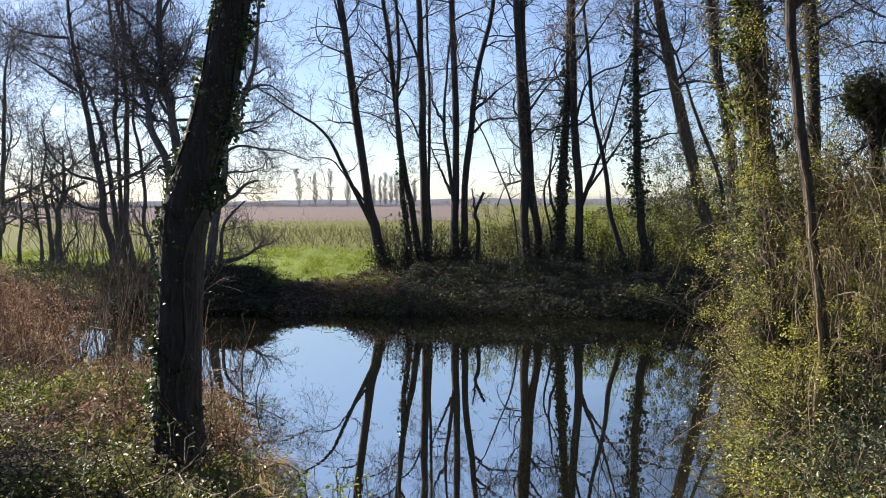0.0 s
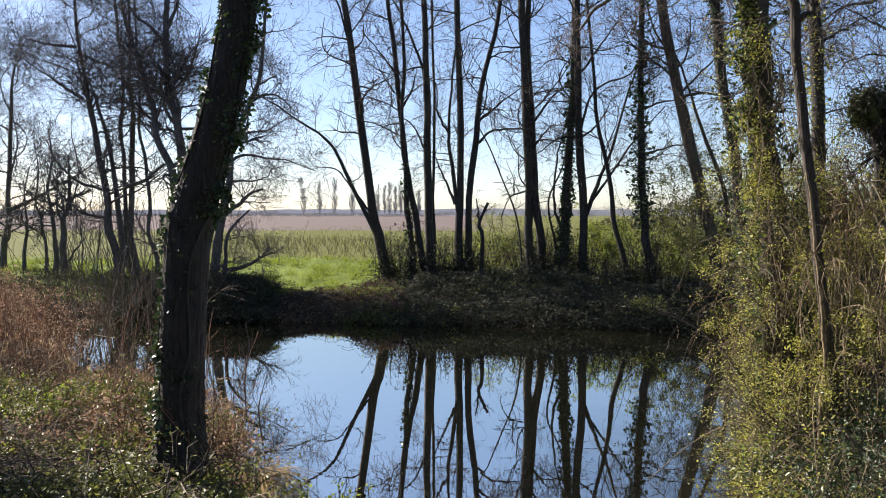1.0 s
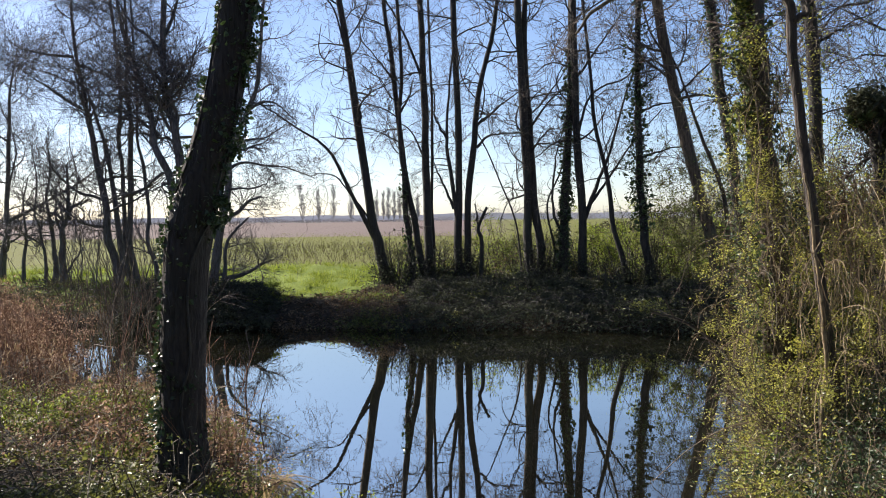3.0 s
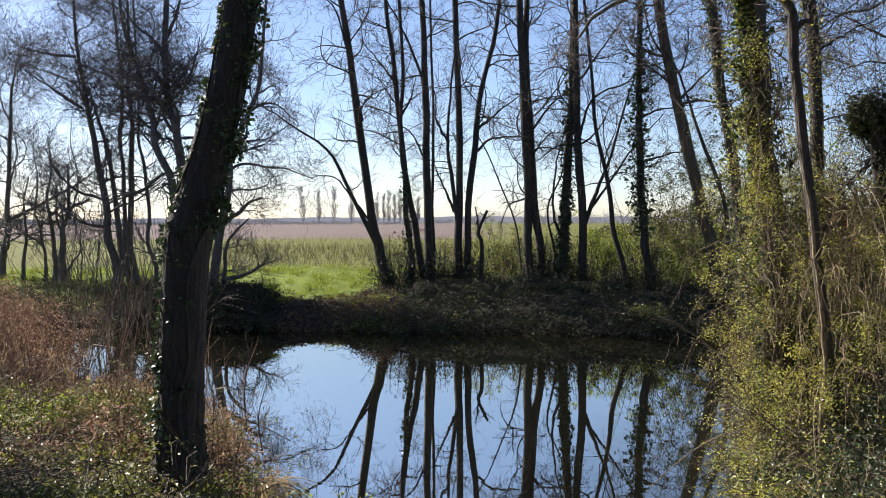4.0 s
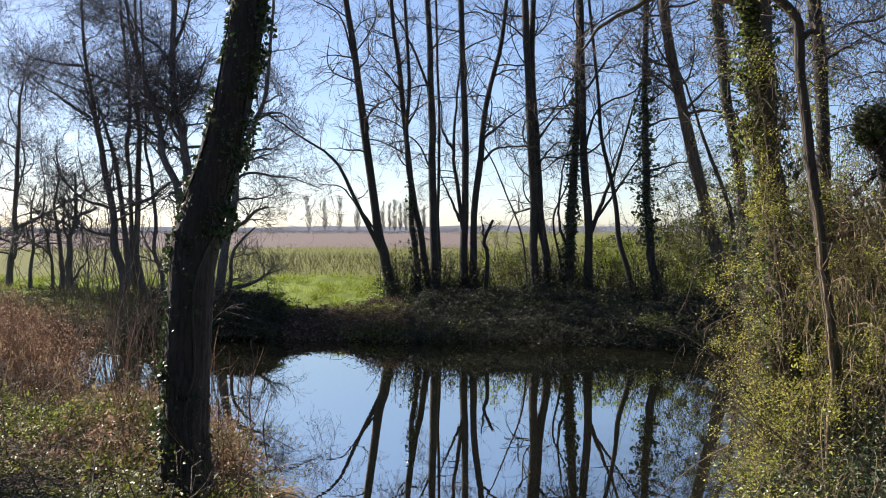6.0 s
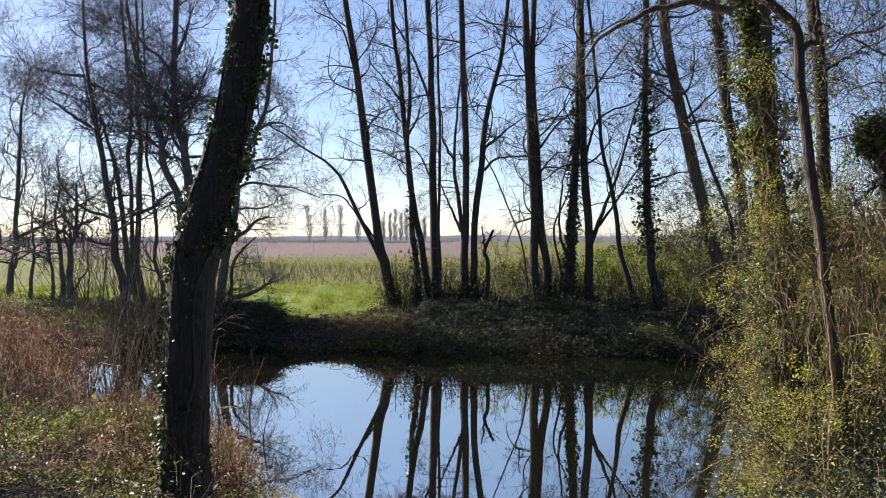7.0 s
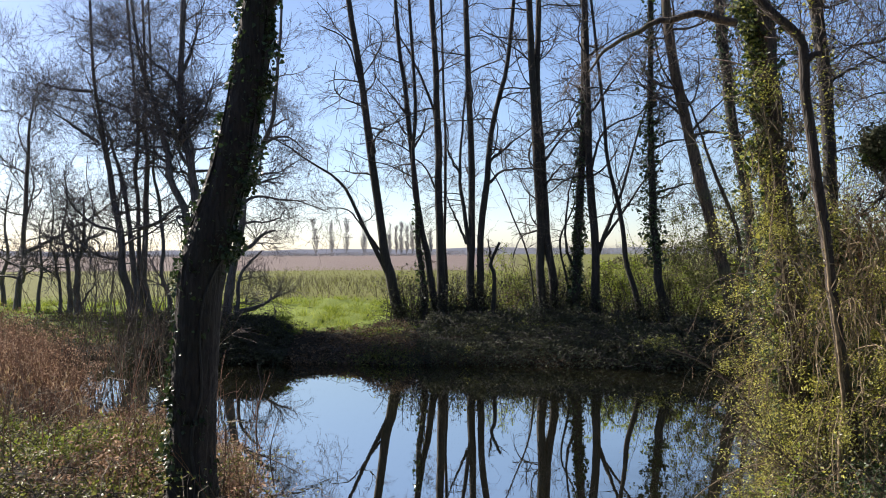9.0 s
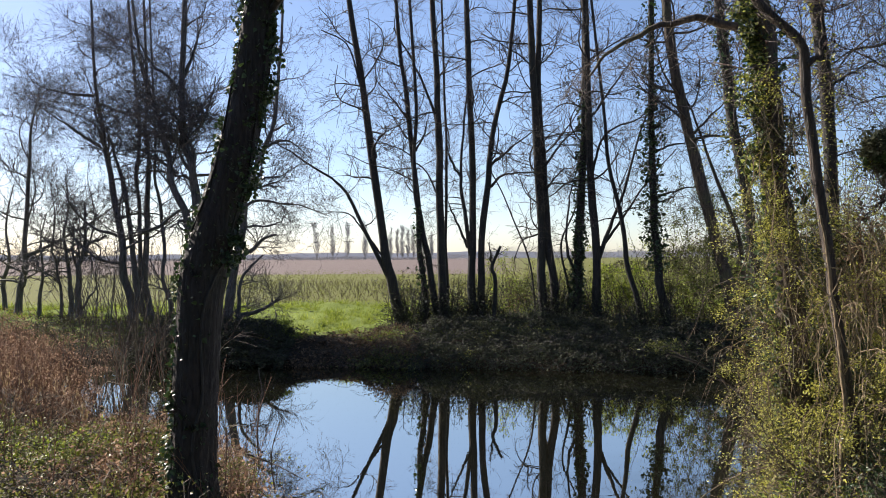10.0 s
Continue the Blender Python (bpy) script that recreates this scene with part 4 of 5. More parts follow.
vine = tagged(new("woody_vine"), "thick pale woody vine climbing beside the brown pole", "vine")
vine.location = vine_line[0]
part_of("stem", Tubes().add(vine_line + np.cumsum(rng.normal(size=vine_line.shape) * 0.004, axis=0), vine_r, 8, 0.12).mesh("stem", BARK_STRAW, True), vine)

# ---- undergrowth on the left bank ----
def clumps(p, keep=0.0, s=5.0):
    """Keeps the points that lie in loose bunches, with gaps of shade between."""
    a = np.sin(s * p[:, 0] + 1.7 * np.sin(0.8 * s * p[:, 2])) + np.sin(1.1 * s * p[:, 2] + 1.3 * np.sin(0.9 * s * p[:, 1])) + np.sin(1.2 * s * p[:, 1] + 1.5 * np.sin(s * p[:, 0]))
    return p[a > keep + 0.5 * rng.normal(size=len(p))]


def brambles(name, label, at, canes, length, rise, per, size, leaf_mat, cane_mat, extra=0, category="brambles", bunch=None):
    """Arching canes with leaves along them, and leaves heaped into hummocks with hollows between."""
    p = at[rng.integers(0, len(at), canes)]
    hump = np.clip(0.55 + 1.1 * bumps(p[:, 0], p[:, 1], 3.4, 9.0), 0.15, 1.5)
    a = arches(p, length, rise)
    a[:, :, 2] = p[:, 2, None] + (a[:, :, 2] - p[:, 2, None]) * hump[:, None]
    c = Tubes().add(a, taper(canes, 0.0045, 0.0018, 7), 3)
    pts = along(a, per, 0.05)
    if extra:
        b = bumps(at[:, 0], at[:, 1], 3.4, 9.0)
        lump = np.flatnonzero(b > -0.42)
        k = lump[rng.integers(0, len(lump), extra)]
        tall = rise * (0.15 + 1.0 * np.clip(b[k], 0, 1)) * (0.55 + 0.45 * rng.random(extra))
        g = at[k] + np.stack([rng.normal(size=extra) * 0.05, rng.normal(size=extra) * 0.05, tall + np.abs(rng.normal(size=extra)) * 0.03], 1)
        pts = np.concatenate([pts, g])
    if bunch is not None:
        pts = clumps(pts, bunch)
    return stuff(name, label, category, [("cane_tangle", c, cane_mat, "thin arching stems"), ("foliage", Tubes().leaves(pts, size, 0.22), leaf_mat, "small crinkled leaves")])


near_left = scatter(-6.5, -0.8, 4.2, 9.6, 9000, 0.05)
brambles("brambles", "tangled green bramble patch on the near bank", near_left, 560, 0.8, 0.42, 26, 0.032, BRAMBLE, BARK_BROWN, 26000, bunch=-0.8)
brambles("brambles", "glossy dark brambles heaped on the nearest bank", scatter(-4.6, -1.0, 4.4, 6.3, 6000, 0.1), 260, 0.7, 0.42, 30, 0.034, BRAMBLE, BARK_BROWN, 12000, bunch=-0.8)
fallen = clumps(near_left[rng.integers(0, len(near_left), 9000)] + np.stack([np.zeros(9000), np.zeros(9000), 0.02 + 0.22 * rng.random(9000)], 1), 0.5, 3.0)
stuff("dead_leaves", "withered brown leaves caught in the undergrowth", "foliage", [("foliage", Tubes().leaves(fallen, 0.027, 0.3), BRACKEN, "curled brown leaves")])
brambles("nettles", "bright green nettles in a sunlit patch", scatter(-7.0, -2.2, 7.4, 10.2, 4000, 0.1, 0.2), 160, 0.35, 0.2, 18, 0.036, SPRING, BARK_BROWN, 7000, "weeds")
brambles("nettles", "yellow-green leaves trailing over the water's edge", scatter(-2.0, -0.9, 5.2, 7.6, 3000, 0.0), 120, 0.4, 0.16, 12, 0.042, SPRING, BARK_BROWN, 1500, "weeds")
brambles("nettles", "fresh yellow-green shoots among the brambles", scatter(-6.5, -0.9, 5.6, 10.0, 5000, 0.1, 0.1), 200, 0.4, 0.24, 22, 0.038, SPRING, BARK_BROWN, 9000, "weeds", 0.1)
dead_at = near_left[rng.integers(0, len(near_left), 90)]
dead_arcs = arches(dead_at, 1.1, 0.5, 9)
dead_side, dead_r = grow(dead_arcs, np.array(taper(90, 0.0036, 0.0018, 9)), 4, (0.2, 0.9), (30, 70), (0.1, 0.35), 4, 0.1, 0.2, 0.6, 0.4, 0.0016)
stuff("dead_canes", "bleached dead bramble canes looping over the leaves", "brambles", [("cane_tangle", Tubes().add(dead_arcs, taper(90, 0.0036, 0.0018, 9), 4).add(dead_side, dead_r, 3), TWIG_PALE, "pale dry canes")])


def dead_bracken(name, label, at, count, height, mat, twig_mat, per=26, size=0.06):
    p = at[rng.integers(0, len(at), count)]
    s = stalks(p, height, 0.18, 4, 0.12)
    r = taper(count, 0.004, 0.0016, 4)
    f, fr_ = grow(s, np.array(r), 3, (0.3, 1), (35, 80), (0.12, 0.35), 3, -0.5, 0.2, 0.6, 0.4, 0.0015)
    t = Tubes().add(s, r, 3).add(f, fr_, 3)
    return stuff(name, label, "bracken", [("stalk_stand", t, twig_mat, "dry brown stalks"), ("frond_mass", Tubes().leaves(along(f, per // 4 + 1, 0.03), size, 0.1, "oval", 0.8), mat, "withered rusty fronds")])


back_left = scatter(-12.0, -2.6, 9.6, 17.5, 11000, 0.05)
tall_at = back_left[(back_left[:, 0] < -0.42 * back_left[:, 1] - 0.3 * rng.random(len(back_left)))]
low_at = back_left[(back_left[:, 0] >= -0.46 * back_left[:, 1])]
brambles("nettles", "lush yellow-green patch catching the sun", scatter(-7.0, -3.0, 7.4, 10.4, 4000, 0.1), 260, 0.45, 0.3, 22, 0.038, SPRING, BARK_BROWN, 9500, "weeds", 0.0)
dead_bracken("bracken", "dead rusty bracken standing along the bank", tall_at, 2100, 0.9, BRACKEN, STALK, 30, 0.027)
dead_bracken("bracken", "dead bracken thinning out towards the water", low_at[low_at[:, 1] < 10.5], 200, 0.24, BRACKEN, BRACKEN, 12, 0.034)
pale = tall_at[rng.integers(0, len(tall_at), 1100)]
stuff("dry_grass", "pale dead grass among the bracken", "grass", [("blade_mass", Tubes().leaves(pale, 0.36, -0.1, "blade", -2.0), STRAW, "straw-coloured blades")])
dead_bracken("bracken", "low dead bracken at the water's edge", scatter(-3.4, -1.2, 6.4, 9.6, 5000, 0.0), 260, 0.32, BRACKEN, BRACKEN, 18, 0.034)
dock = scatter(-9.0, -1.6, 6.0, 13.0, 4000, 0.0)[:260]
dk = stalks(dock, 1.1, 0.12, 7, 0.08)
dt = Tubes().add(dk, taper(len(dock), 0.005, 0.002, 7), 4)
dg, dr = grow(dk, np.array(taper(len(dock), 0.006, 0.002, 7)), 7, (0.35, 1), (25, 55), (0.12, 0.4), 4, 0.2, 0.15, 0.6, 0.4, 0.0015)
stuff("dead_stalks", "thin bare stalks rising through the undergrowth", "weeds", [("stalk_stand", dt.add(dg, dr, 3), STALK, "dry reddish stalks")])

straw_at = scatter(-1.5, -0.7, 5.6, 7.6, 2500, -0.1)
straw_at = straw_at[-shore(straw_at[:, 0], straw_at[:, 1]) < 0.7]
stuff("dry_grass", "bleached dry grass drooping over the water's edge", "grass", [("blade_mass", Tubes().leaves(straw_at[rng.integers(0, len(straw_at), 1300)], 0.24, -0.2, "blade"), STRAW, "straw-coloured blades")])

tuft = np.array([-1.48, 7.1, 0.14]) + rng.normal(size=(70, 3)) * np.array([0.07, 0.07, 0.03])
tuft_way = np.array([0.3, -0.1, 0.0]) + rng.normal(size=(70, 3)) * 0.07
tt = np.linspace(0, 1, 6)
tuft_line = tuft[:, None] + tuft_way[:, None] * tt[None, :, None]
tuft_line[:, :, 2] += (0.16 * tt - 0.24 * tt**2)[None] * rng.uniform(0.6, 1.2, (70, 1))
stuff("straw_tuft", "bleached tuft of dead grass bent over the water", "grass", [("blade_mass", Tubes().add(tuft_line, taper(70, 0.0035, 0.0015, 6), 3), STRAW, "straw-coloured stems")], (-1.48, 7.1, 0.14), "grass tufts at the water's edge")

# grey whips standing in the shallows behind the near trunk
whip_at = np.stack([rng.normal(-6.9, 0.9, 80), rng.normal(17.9, 0.5, 80), np.full(80, -0.1)], 1)
wh = stalks(whip_at, 2.5, 0.3, 7, 0.1)
wg, wr = grow(wh, np.array(taper(80, 0.011, 0.003, 7)), 8, (0.2, 1), (20, 50), (0.3, 0.9), 5, 0.2, 0.12, 0.6, 0.4, 0.002)
stuff("willow_scrub", "thicket of bare grey whips at the water's edge", "bush", [("whip_stand", Tubes().add(wh, taper(80, 0.011, 0.003, 7), 4).add(wg, wr, 3), BARK_BROWN, "grey-brown whips")])

# slim shoots rising among the trees of the left bank
for gx, gy, tall in ((-9.0, 22.6, 3.4), (-8.4, 22.2, 3.0), (-7.6, 21.8, 3.2), (-6.9, 21.2, 3.0), (-6.2, 20.8, 2.6), (-9.8, 22.8, 2.6), (-10.6, 23.2, 2.4), (-5.4, 20.6, 1.8)):
    sh_at = np.array([[gx, gy, float(ground_z(gx, gy)) - 0.05]]).repeat(6, 0) + rng.normal(size=(6, 3)) * np.array([0.28, 0.25, 0.0])
    sh = stalks(sh_at, tall, 0.2, 9, 0.06)
    sg, sr = grow(sh, np.array(taper(6, 0.011, 0.004, 9)), 6, (0.15, 1), (20, 55), (0.3, 0.9), 6, 0.3, 0.12, 0.6, 0.4, 0.003)
    sg2, sr2 = grow(sg, sr, 3, (0.2, 1), (25, 60), (0.12, 0.35), 4, 0.2, 0.15, 0.7, 0.5, 0.0024)
    stuff("alder_shoots", "thicket of slim bare alder shoots", "bush", [("whip_stand", Tubes().add(sh, taper(6, 0.011, 0.004, 9), 4).add(sg, sr, 3).add(sg2, sr2, 3), TWIG_HAZED, "grey-brown whips")], (gx, gy, float(ground_z(gx, gy))), "shoots among the left bank trees")

# leafy sprouts at the near edge
for sx, sy, sh in ((-0.95, 6.0, 0.75), (-0.7, 5.9, 0.6), (-0.5, 5.7, 0.55), (-0.82, 5.8, 0.5), (2.62, 7.0, 0.5), (2.8, 6.9, 0.55)):
    s_at = np.array([[sx, sy, max(float(ground_z(sx, sy)), -0.1)]]).repeat(4, 0)
    s_l = stalks(s_at, sh, 0.12, 6, 0.05)
    stuff("elder_sprout", "young shoot with fresh light green leaf tufts", "sapling", [("stem", Tubes().add(s_l, taper(4, 0.006, 0.003, 6), 5), TWIG, "slim brown stems"),
          ("foliage", Tubes().leaves(np.concatenate([s_l[:, -1].repeat(7, 0), s_l[:, 4].repeat(4, 0)]) + rng.normal(size=(44, 3)) * 0.018, 0.034, 0.3), SPRING, "fresh green leaves")], s_at[0], "sprouts at the water's edge")

# ---- far bank ----
def far_shore(x):
    return np.interp(x, [-14, -8, -4, 0, 4.5, 7], [19.6, 18.9, 18.4, 18.1, 17.4, 16.6])


def bank_mass(name, label, x0, x1, deep, top, count, mat, stem_mat, size=0.06, droop=0.2):
    """A heap of brambles rolling down the bank and hanging to the water."""
    x = rng.uniform(x0, x1, count)
    v = rng.random(count)
    lump = 1 + 0.28 * bumps(x, 6 * v, 2.6, 5.0)
    y = far_shore(x) - droop + deep * v + 0.1 * rng.normal(size=count)
    z = np.maximum(0.02, top * lump * np.sqrt(v) - 0.10 * rng.random(count) + 0.03 * rng.normal(size=count))
    ends = ramp(x, x0, x0 + 0.6) * ramp(-x, -x1, -x1 + 0.6)
    p = np.stack([x, y, z * (0.5 + 0.5 * ends)], 1)
    canes = arches(p[: count // 28] - np.array([0, 0, 0.05]), 0.6, 0.16)
    return stuff(name, label, "brambles", [("cane_tangle", Tubes().add(canes, taper(len(canes), 0.006, 0.003, 7), 3), stem_mat, "thin arching stems"),
                 ("foliage", Tubes().leaves(p, size, 0.2, "oval", 0.8), mat, "small dark leaves")])


bank_mass("brambles", "dark brambles and ivy overhanging the water below the alders", -1.0, 7.2, 2.9, 0.98, 30000, SHADE_TONED_LEAF, BARK_DARK)
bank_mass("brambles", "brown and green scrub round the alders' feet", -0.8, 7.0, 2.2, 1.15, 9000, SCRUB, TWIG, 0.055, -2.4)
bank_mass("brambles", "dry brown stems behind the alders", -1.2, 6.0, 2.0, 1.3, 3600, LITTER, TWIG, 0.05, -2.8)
bank_mass("brambles", "dark ivy heaped on the mound by the snags", -7.4, -3.7, 1.6, 1.02, 15000, SHADE_TONED_LEAF, BARK_DARK)
bank_mass("brambles", "dull bramble bank under the left bank trees", -13.0, -6.6, 2.4, 0.85, 8000, HEDGE, TWIG_HAZED, 0.055, -0.3)
bank_mass("brambles", "brown dry brambles on the sunlit slope", -3.9, -1.0, 2.2, 0.42, 4200, LITTER, TWIG, 0.05, -0.05)
bank_mass("brambles", "sparse green bramble leaves on the sunlit slope", -3.0, -0.7, 1.6, 0.4, 700, SCRUB, TWIG, 0.05, 0.05)
bank_mass("brambles", "leafy brambles tumbling off the slope into the water", -2.4, -0.6, 1.9, 0.85, 3600, LITTER, TWIG, 0.05, 0.0)
bank_mass("brambles", "leafy brambles trailing off the slope into the water", -2.1, -0.8, 0.8, 0.5, 900, BRAMBLE, TWIG, 0.055, 0.2)
bank = scatter(-13, 9, 16.2, 20.8, 14000, -0.1)
slope = bank[(bank[:, 0] > -3.9) & (bank[:, 0] < -1.0)]
bank = bank[(bank[:, 0] < -3.7) | (bank[:, 0] > -1.1)]
brambles("brambles", "dark bramble and ivy mat down the far bank", bank, 360, 0.6, 0.15, 12, 0.05, SHADE_TONED_LEAF, BARK_DARK, 9000)
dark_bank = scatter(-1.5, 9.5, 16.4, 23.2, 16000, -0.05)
brambles("brambles", "dense shaded brambles under the trunks", dark_bank, 360, 0.6, 0.28, 12, 0.055, SHADE_TONED_LEAF, BARK_DARK, 11000)
brambles("brambles", "dark ivy and brambles hanging down the shaded mound", scatter(-6.8, -3.9, 18.4, 20.8, 6000, 0.0), 260, 0.5, 0.14, 14, 0.055, SHADE_TONED_LEAF, BARK_DARK, 6000)
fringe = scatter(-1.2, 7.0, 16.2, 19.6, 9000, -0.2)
brambles("brambles", "low dark brambles trailing into the water below the trunks", fringe, 200, 0.5, 0.14, 12, 0.05, SHADE_TONED_LEAF, BARK_BROWN, 5000)
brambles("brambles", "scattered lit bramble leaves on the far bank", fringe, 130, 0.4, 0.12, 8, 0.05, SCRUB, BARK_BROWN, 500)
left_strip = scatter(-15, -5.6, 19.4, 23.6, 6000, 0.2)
brambles("brambles", "dull brambles along the field edge", left_strip, 420, 0.7, 0.24, 10, 0.055, SHADE_TONED_LEAF, BRACKEN, 4000)
litter_at = slope[rng.integers(0, len(slope), 2600)] + np.array([0, 0, 0.03])
stuff("leaf_litter", "brown fallen leaves over the far bank", "foliage", [("foliage", Tubes().leaves(litter_at, 0.07, 0.6), LITTER, "dry brown leaves")])
turf = scatter(-22, 16, 19.6, 29, 42000, 1.0)
turf = turf[(turf[:, 1] > 23.0) | (turf[:, 0] > -6.0)]
turf = turf[(turf[:, 1] > 23.4) | (turf[:, 0] < -1.5)]
turf = turf[turf[:, 1] > 20.3 + 0.5 * bumps(turf[:, 0], turf[:, 1], 0.8, 5.0)]
stuff("grass", "bright green rough grass above the bank", "grass", [("blade_mass", Tubes().leaves(turf, 0.075, 0.1, "blade", -1.2), GRASS, "long green blades")])
mound = np.stack([rng.uniform(-6.6, -3.9, 2600), np.zeros(2600), np.zeros(2600)], 1)
mound[:, 1] = far_shore(mound[:, 0]) + rng.uniform(1.1, 2.2, 2600)
mound[:, 2] = np.maximum(ground_z(mound[:, 0], mound[:, 1]), 0.85 * np.sqrt(np.clip((mound[:, 1] - far_shore(mound[:, 0])) / 1.6, 0, 1)))
mound = mound[bumps(mound[:, 0], mound[:, 1], 3.0, 8.0) > -0.1]
stuff("grass_tussocks", "rough grass hanging over the dark mound", "grass", [("blade_mass", Tubes().leaves(mound, 0.13, 0.0, "blade", -0.4), GRASS, "arching green blades")])
tuss = scatter(-16, 10, 19.3, 27, 900, 0.6)[:420]
tuss = tuss[(tuss[:, 1] > 23.0) | (tuss[:, 0] > -6.0)]
tuss = tuss[(tuss[:, 1] > 23.4) | (tuss[:, 0] < -1.5)]
tp = tuss[rng.integers(0, len(tuss), 24000)]
tp = tp + rng.normal(size=tp.shape) * np.array([0.14, 0.14, 0.0])
stuff("grass_tussocks", "shaggy grass tussocks along the bank edge", "grass", [("blade_mass", Tubes().leaves(tp, 0.16, 0.0, "blade", -1.0), GRASS, "arching green blades")])

# suckers and ivy crowding the feet of the alders
for foot_x, foot_y in ((-1.40, 21.9), (-0.70, 21.6), (-0.29, 21.7), (-0.09, 21.9), (0.62, 21.7), (0.79, 21.6), (2.39, 21.2), (2.66, 21.3), (3.05, 20.8), (3.62, 20.7), (4.62, 20.4), (5.14, 20.0)):
    foot = np.array([[foot_x, foot_y - 0.1, 0.0]]).repeat(16, 0) + rng.normal(size=(16, 3)) * np.array([0.3, 0.2, 0.0])
    foot[:, 2] = ground_z(foot[:, 0], foot[:, 1]) - 0.05
    shoots = stalks(foot, 1.3, 0.22, 6, 0.12)
    s1, w1 = grow(shoots, np.array(taper(16, 0.012, 0.004, 6)), 7, (0.2, 1), (25, 65), (0.2, 0.6), 5, 0.25, 0.16, 0.6, 0.4, 0.003)
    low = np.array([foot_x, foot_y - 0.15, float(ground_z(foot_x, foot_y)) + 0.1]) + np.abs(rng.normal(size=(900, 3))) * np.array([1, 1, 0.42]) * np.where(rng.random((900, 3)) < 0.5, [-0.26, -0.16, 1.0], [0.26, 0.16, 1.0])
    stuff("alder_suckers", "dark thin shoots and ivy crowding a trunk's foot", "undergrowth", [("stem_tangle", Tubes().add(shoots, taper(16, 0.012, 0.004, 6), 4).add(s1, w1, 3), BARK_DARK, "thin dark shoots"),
          ("foliage", Tubes().leaves(low, 0.062, 0.3), SHADE_TONED_LEAF, "dark small leaves")], (foot_x, foot_y, float(ground_z(foot_x, foot_y))), "shoots at the feet of the alders")

# bushes leafing out between the trunks
for x0, y0, h, w, dens in ((4.45, 22.4, 2.0, 0.8, 3600), (4.95, 23.6, 1.5, 0.8, 1500), (6.21, 21.8, 1.44, 1.17, 1500), (1.55, 23.4, 1.5, 0.8, 1300), (1.95, 23.8, 1.2, 0.7, 800), (2.9, 23.6, 1.2, 0.8, 700), (7.62, 20.8, 1.32, 1.21, 1600), (-1.16, 23.0, 1.1, 0.6, 160), (0.3, 23.2, 1.1, 0.6, 200), (8.83, 21.2, 1.91, 1.41, 2000), (3.6, 22.6, 0.8, 0.8, 700), (5.43, 20.9, 2.4, 0.9, 600), (6.69, 20.8, 2.8, 1.1, 700), (7.45, 20.8, 3.0, 1.1, 700), (8.53, 20.8, 3.0, 1.3, 800)):
    z0 = float(ground_z(x0, y0))
    base = np.array([[x0, y0, z0 - 0.05]]).repeat(13, 0) + rng.normal(size=(13, 3)) * np.array([w * 0.25, w * 0.2, 0])
    a = stalks(base, h, 0.35, 6, 0.12)
    g1, q1 = grow(a, np.array(taper(13, 0.014, 0.004, 6)), 7, (0.2, 1), (30, 70), (0.25, 0.7), 5, 0.2, 0.15, 0.6, 0.4, 0.003)
    g2, q2 = grow(g1, q1, 3, (0.2, 1), (30, 60), (0.1, 0.3), 3, 0.1, 0.2, 0.7, 0.5, 0.002)
    stuff("hawthorn_bush", "thorn bush breaking into small yellow-green leaf", "bush", [("stem_tangle", Tubes().add(a, taper(13, 0.014, 0.004, 6), 4).add(g1, q1, 3).add(g2, q2, 3), BARK_BROWN, "brown twiggy stems"),
          ("foliage", Tubes().leaves(along(g2, max(1, dens // len(g2) + 1), 0.05)[:dens * 2], 0.058, 0.4), SPRING, "tiny new leaves")], (x0, y0, z0), "thorn bushes on the far bank")

# ---- right-hand thicket ----
right_bank = scatter(2.65, 6.5, 5.0, 12.0, 9000, 0.2)
# shade in the hollow is imitated: bright leaves stop at a camera sightline
sunny = right_bank[right_bank[:, 0] < 0.445 * right_bank[:, 1]]
brambles("brambles", "bramble and ivy mound spilling towards the water", sunny, 300, 0.7, 0.5, 44, 0.027, VINE_LEAF, BARK_PALE, 5000, bunch=0.5)
brambles("ivy_carpet", "glossy ivy in sun-painted colour trailing over the mound", sunny, 160, 0.6, 0.42, 34, 0.034, IVY_PAINTED_SUN, BARK_BROWN, 5200, "ivy", 0.2)
low_edge = scatter(2.3, 5.0, 4.8, 11.0, 9000, -0.05)
low_edge = low_edge[-shore(low_edge[:, 0], low_edge[:, 1]) < 0.9]
brambles("brambles", "low bramble fringe along the water's edge", low_edge, 300, 0.36, 0.26, 22, 0.03, VINE_LEAF, BARK_PALE, 5200, bunch=0.5)
brambles("ivy_carpet", "dark glossy ivy carpeting the right bank", right_bank[(right_bank[:, 0] < 0.52 * right_bank[:, 1]) | (right_bank[:, 1] > 9.6)], 300, 0.6, 0.4, 18, 0.036, IVY, BARK_BROWN, 12000, "ivy", 0.0)


hollow = scatter(2.6, 4.6, 4.8, 8.2, 6000, 0.1)
brambles("ivy_carpet", "dark ivy and brambles over the hollow by the pole", hollow, 160, 0.6, 0.3, 24, 0.032, IVY, BARK_DARK, 12000, "ivy")
brambles("brambles", "yellow-green bramble leaves scattered over the ivy", hollow, 160, 0.6, 0.4, 24, 0.03, VINE_LEAF, BARK_PALE, 1500, bunch=0.2)


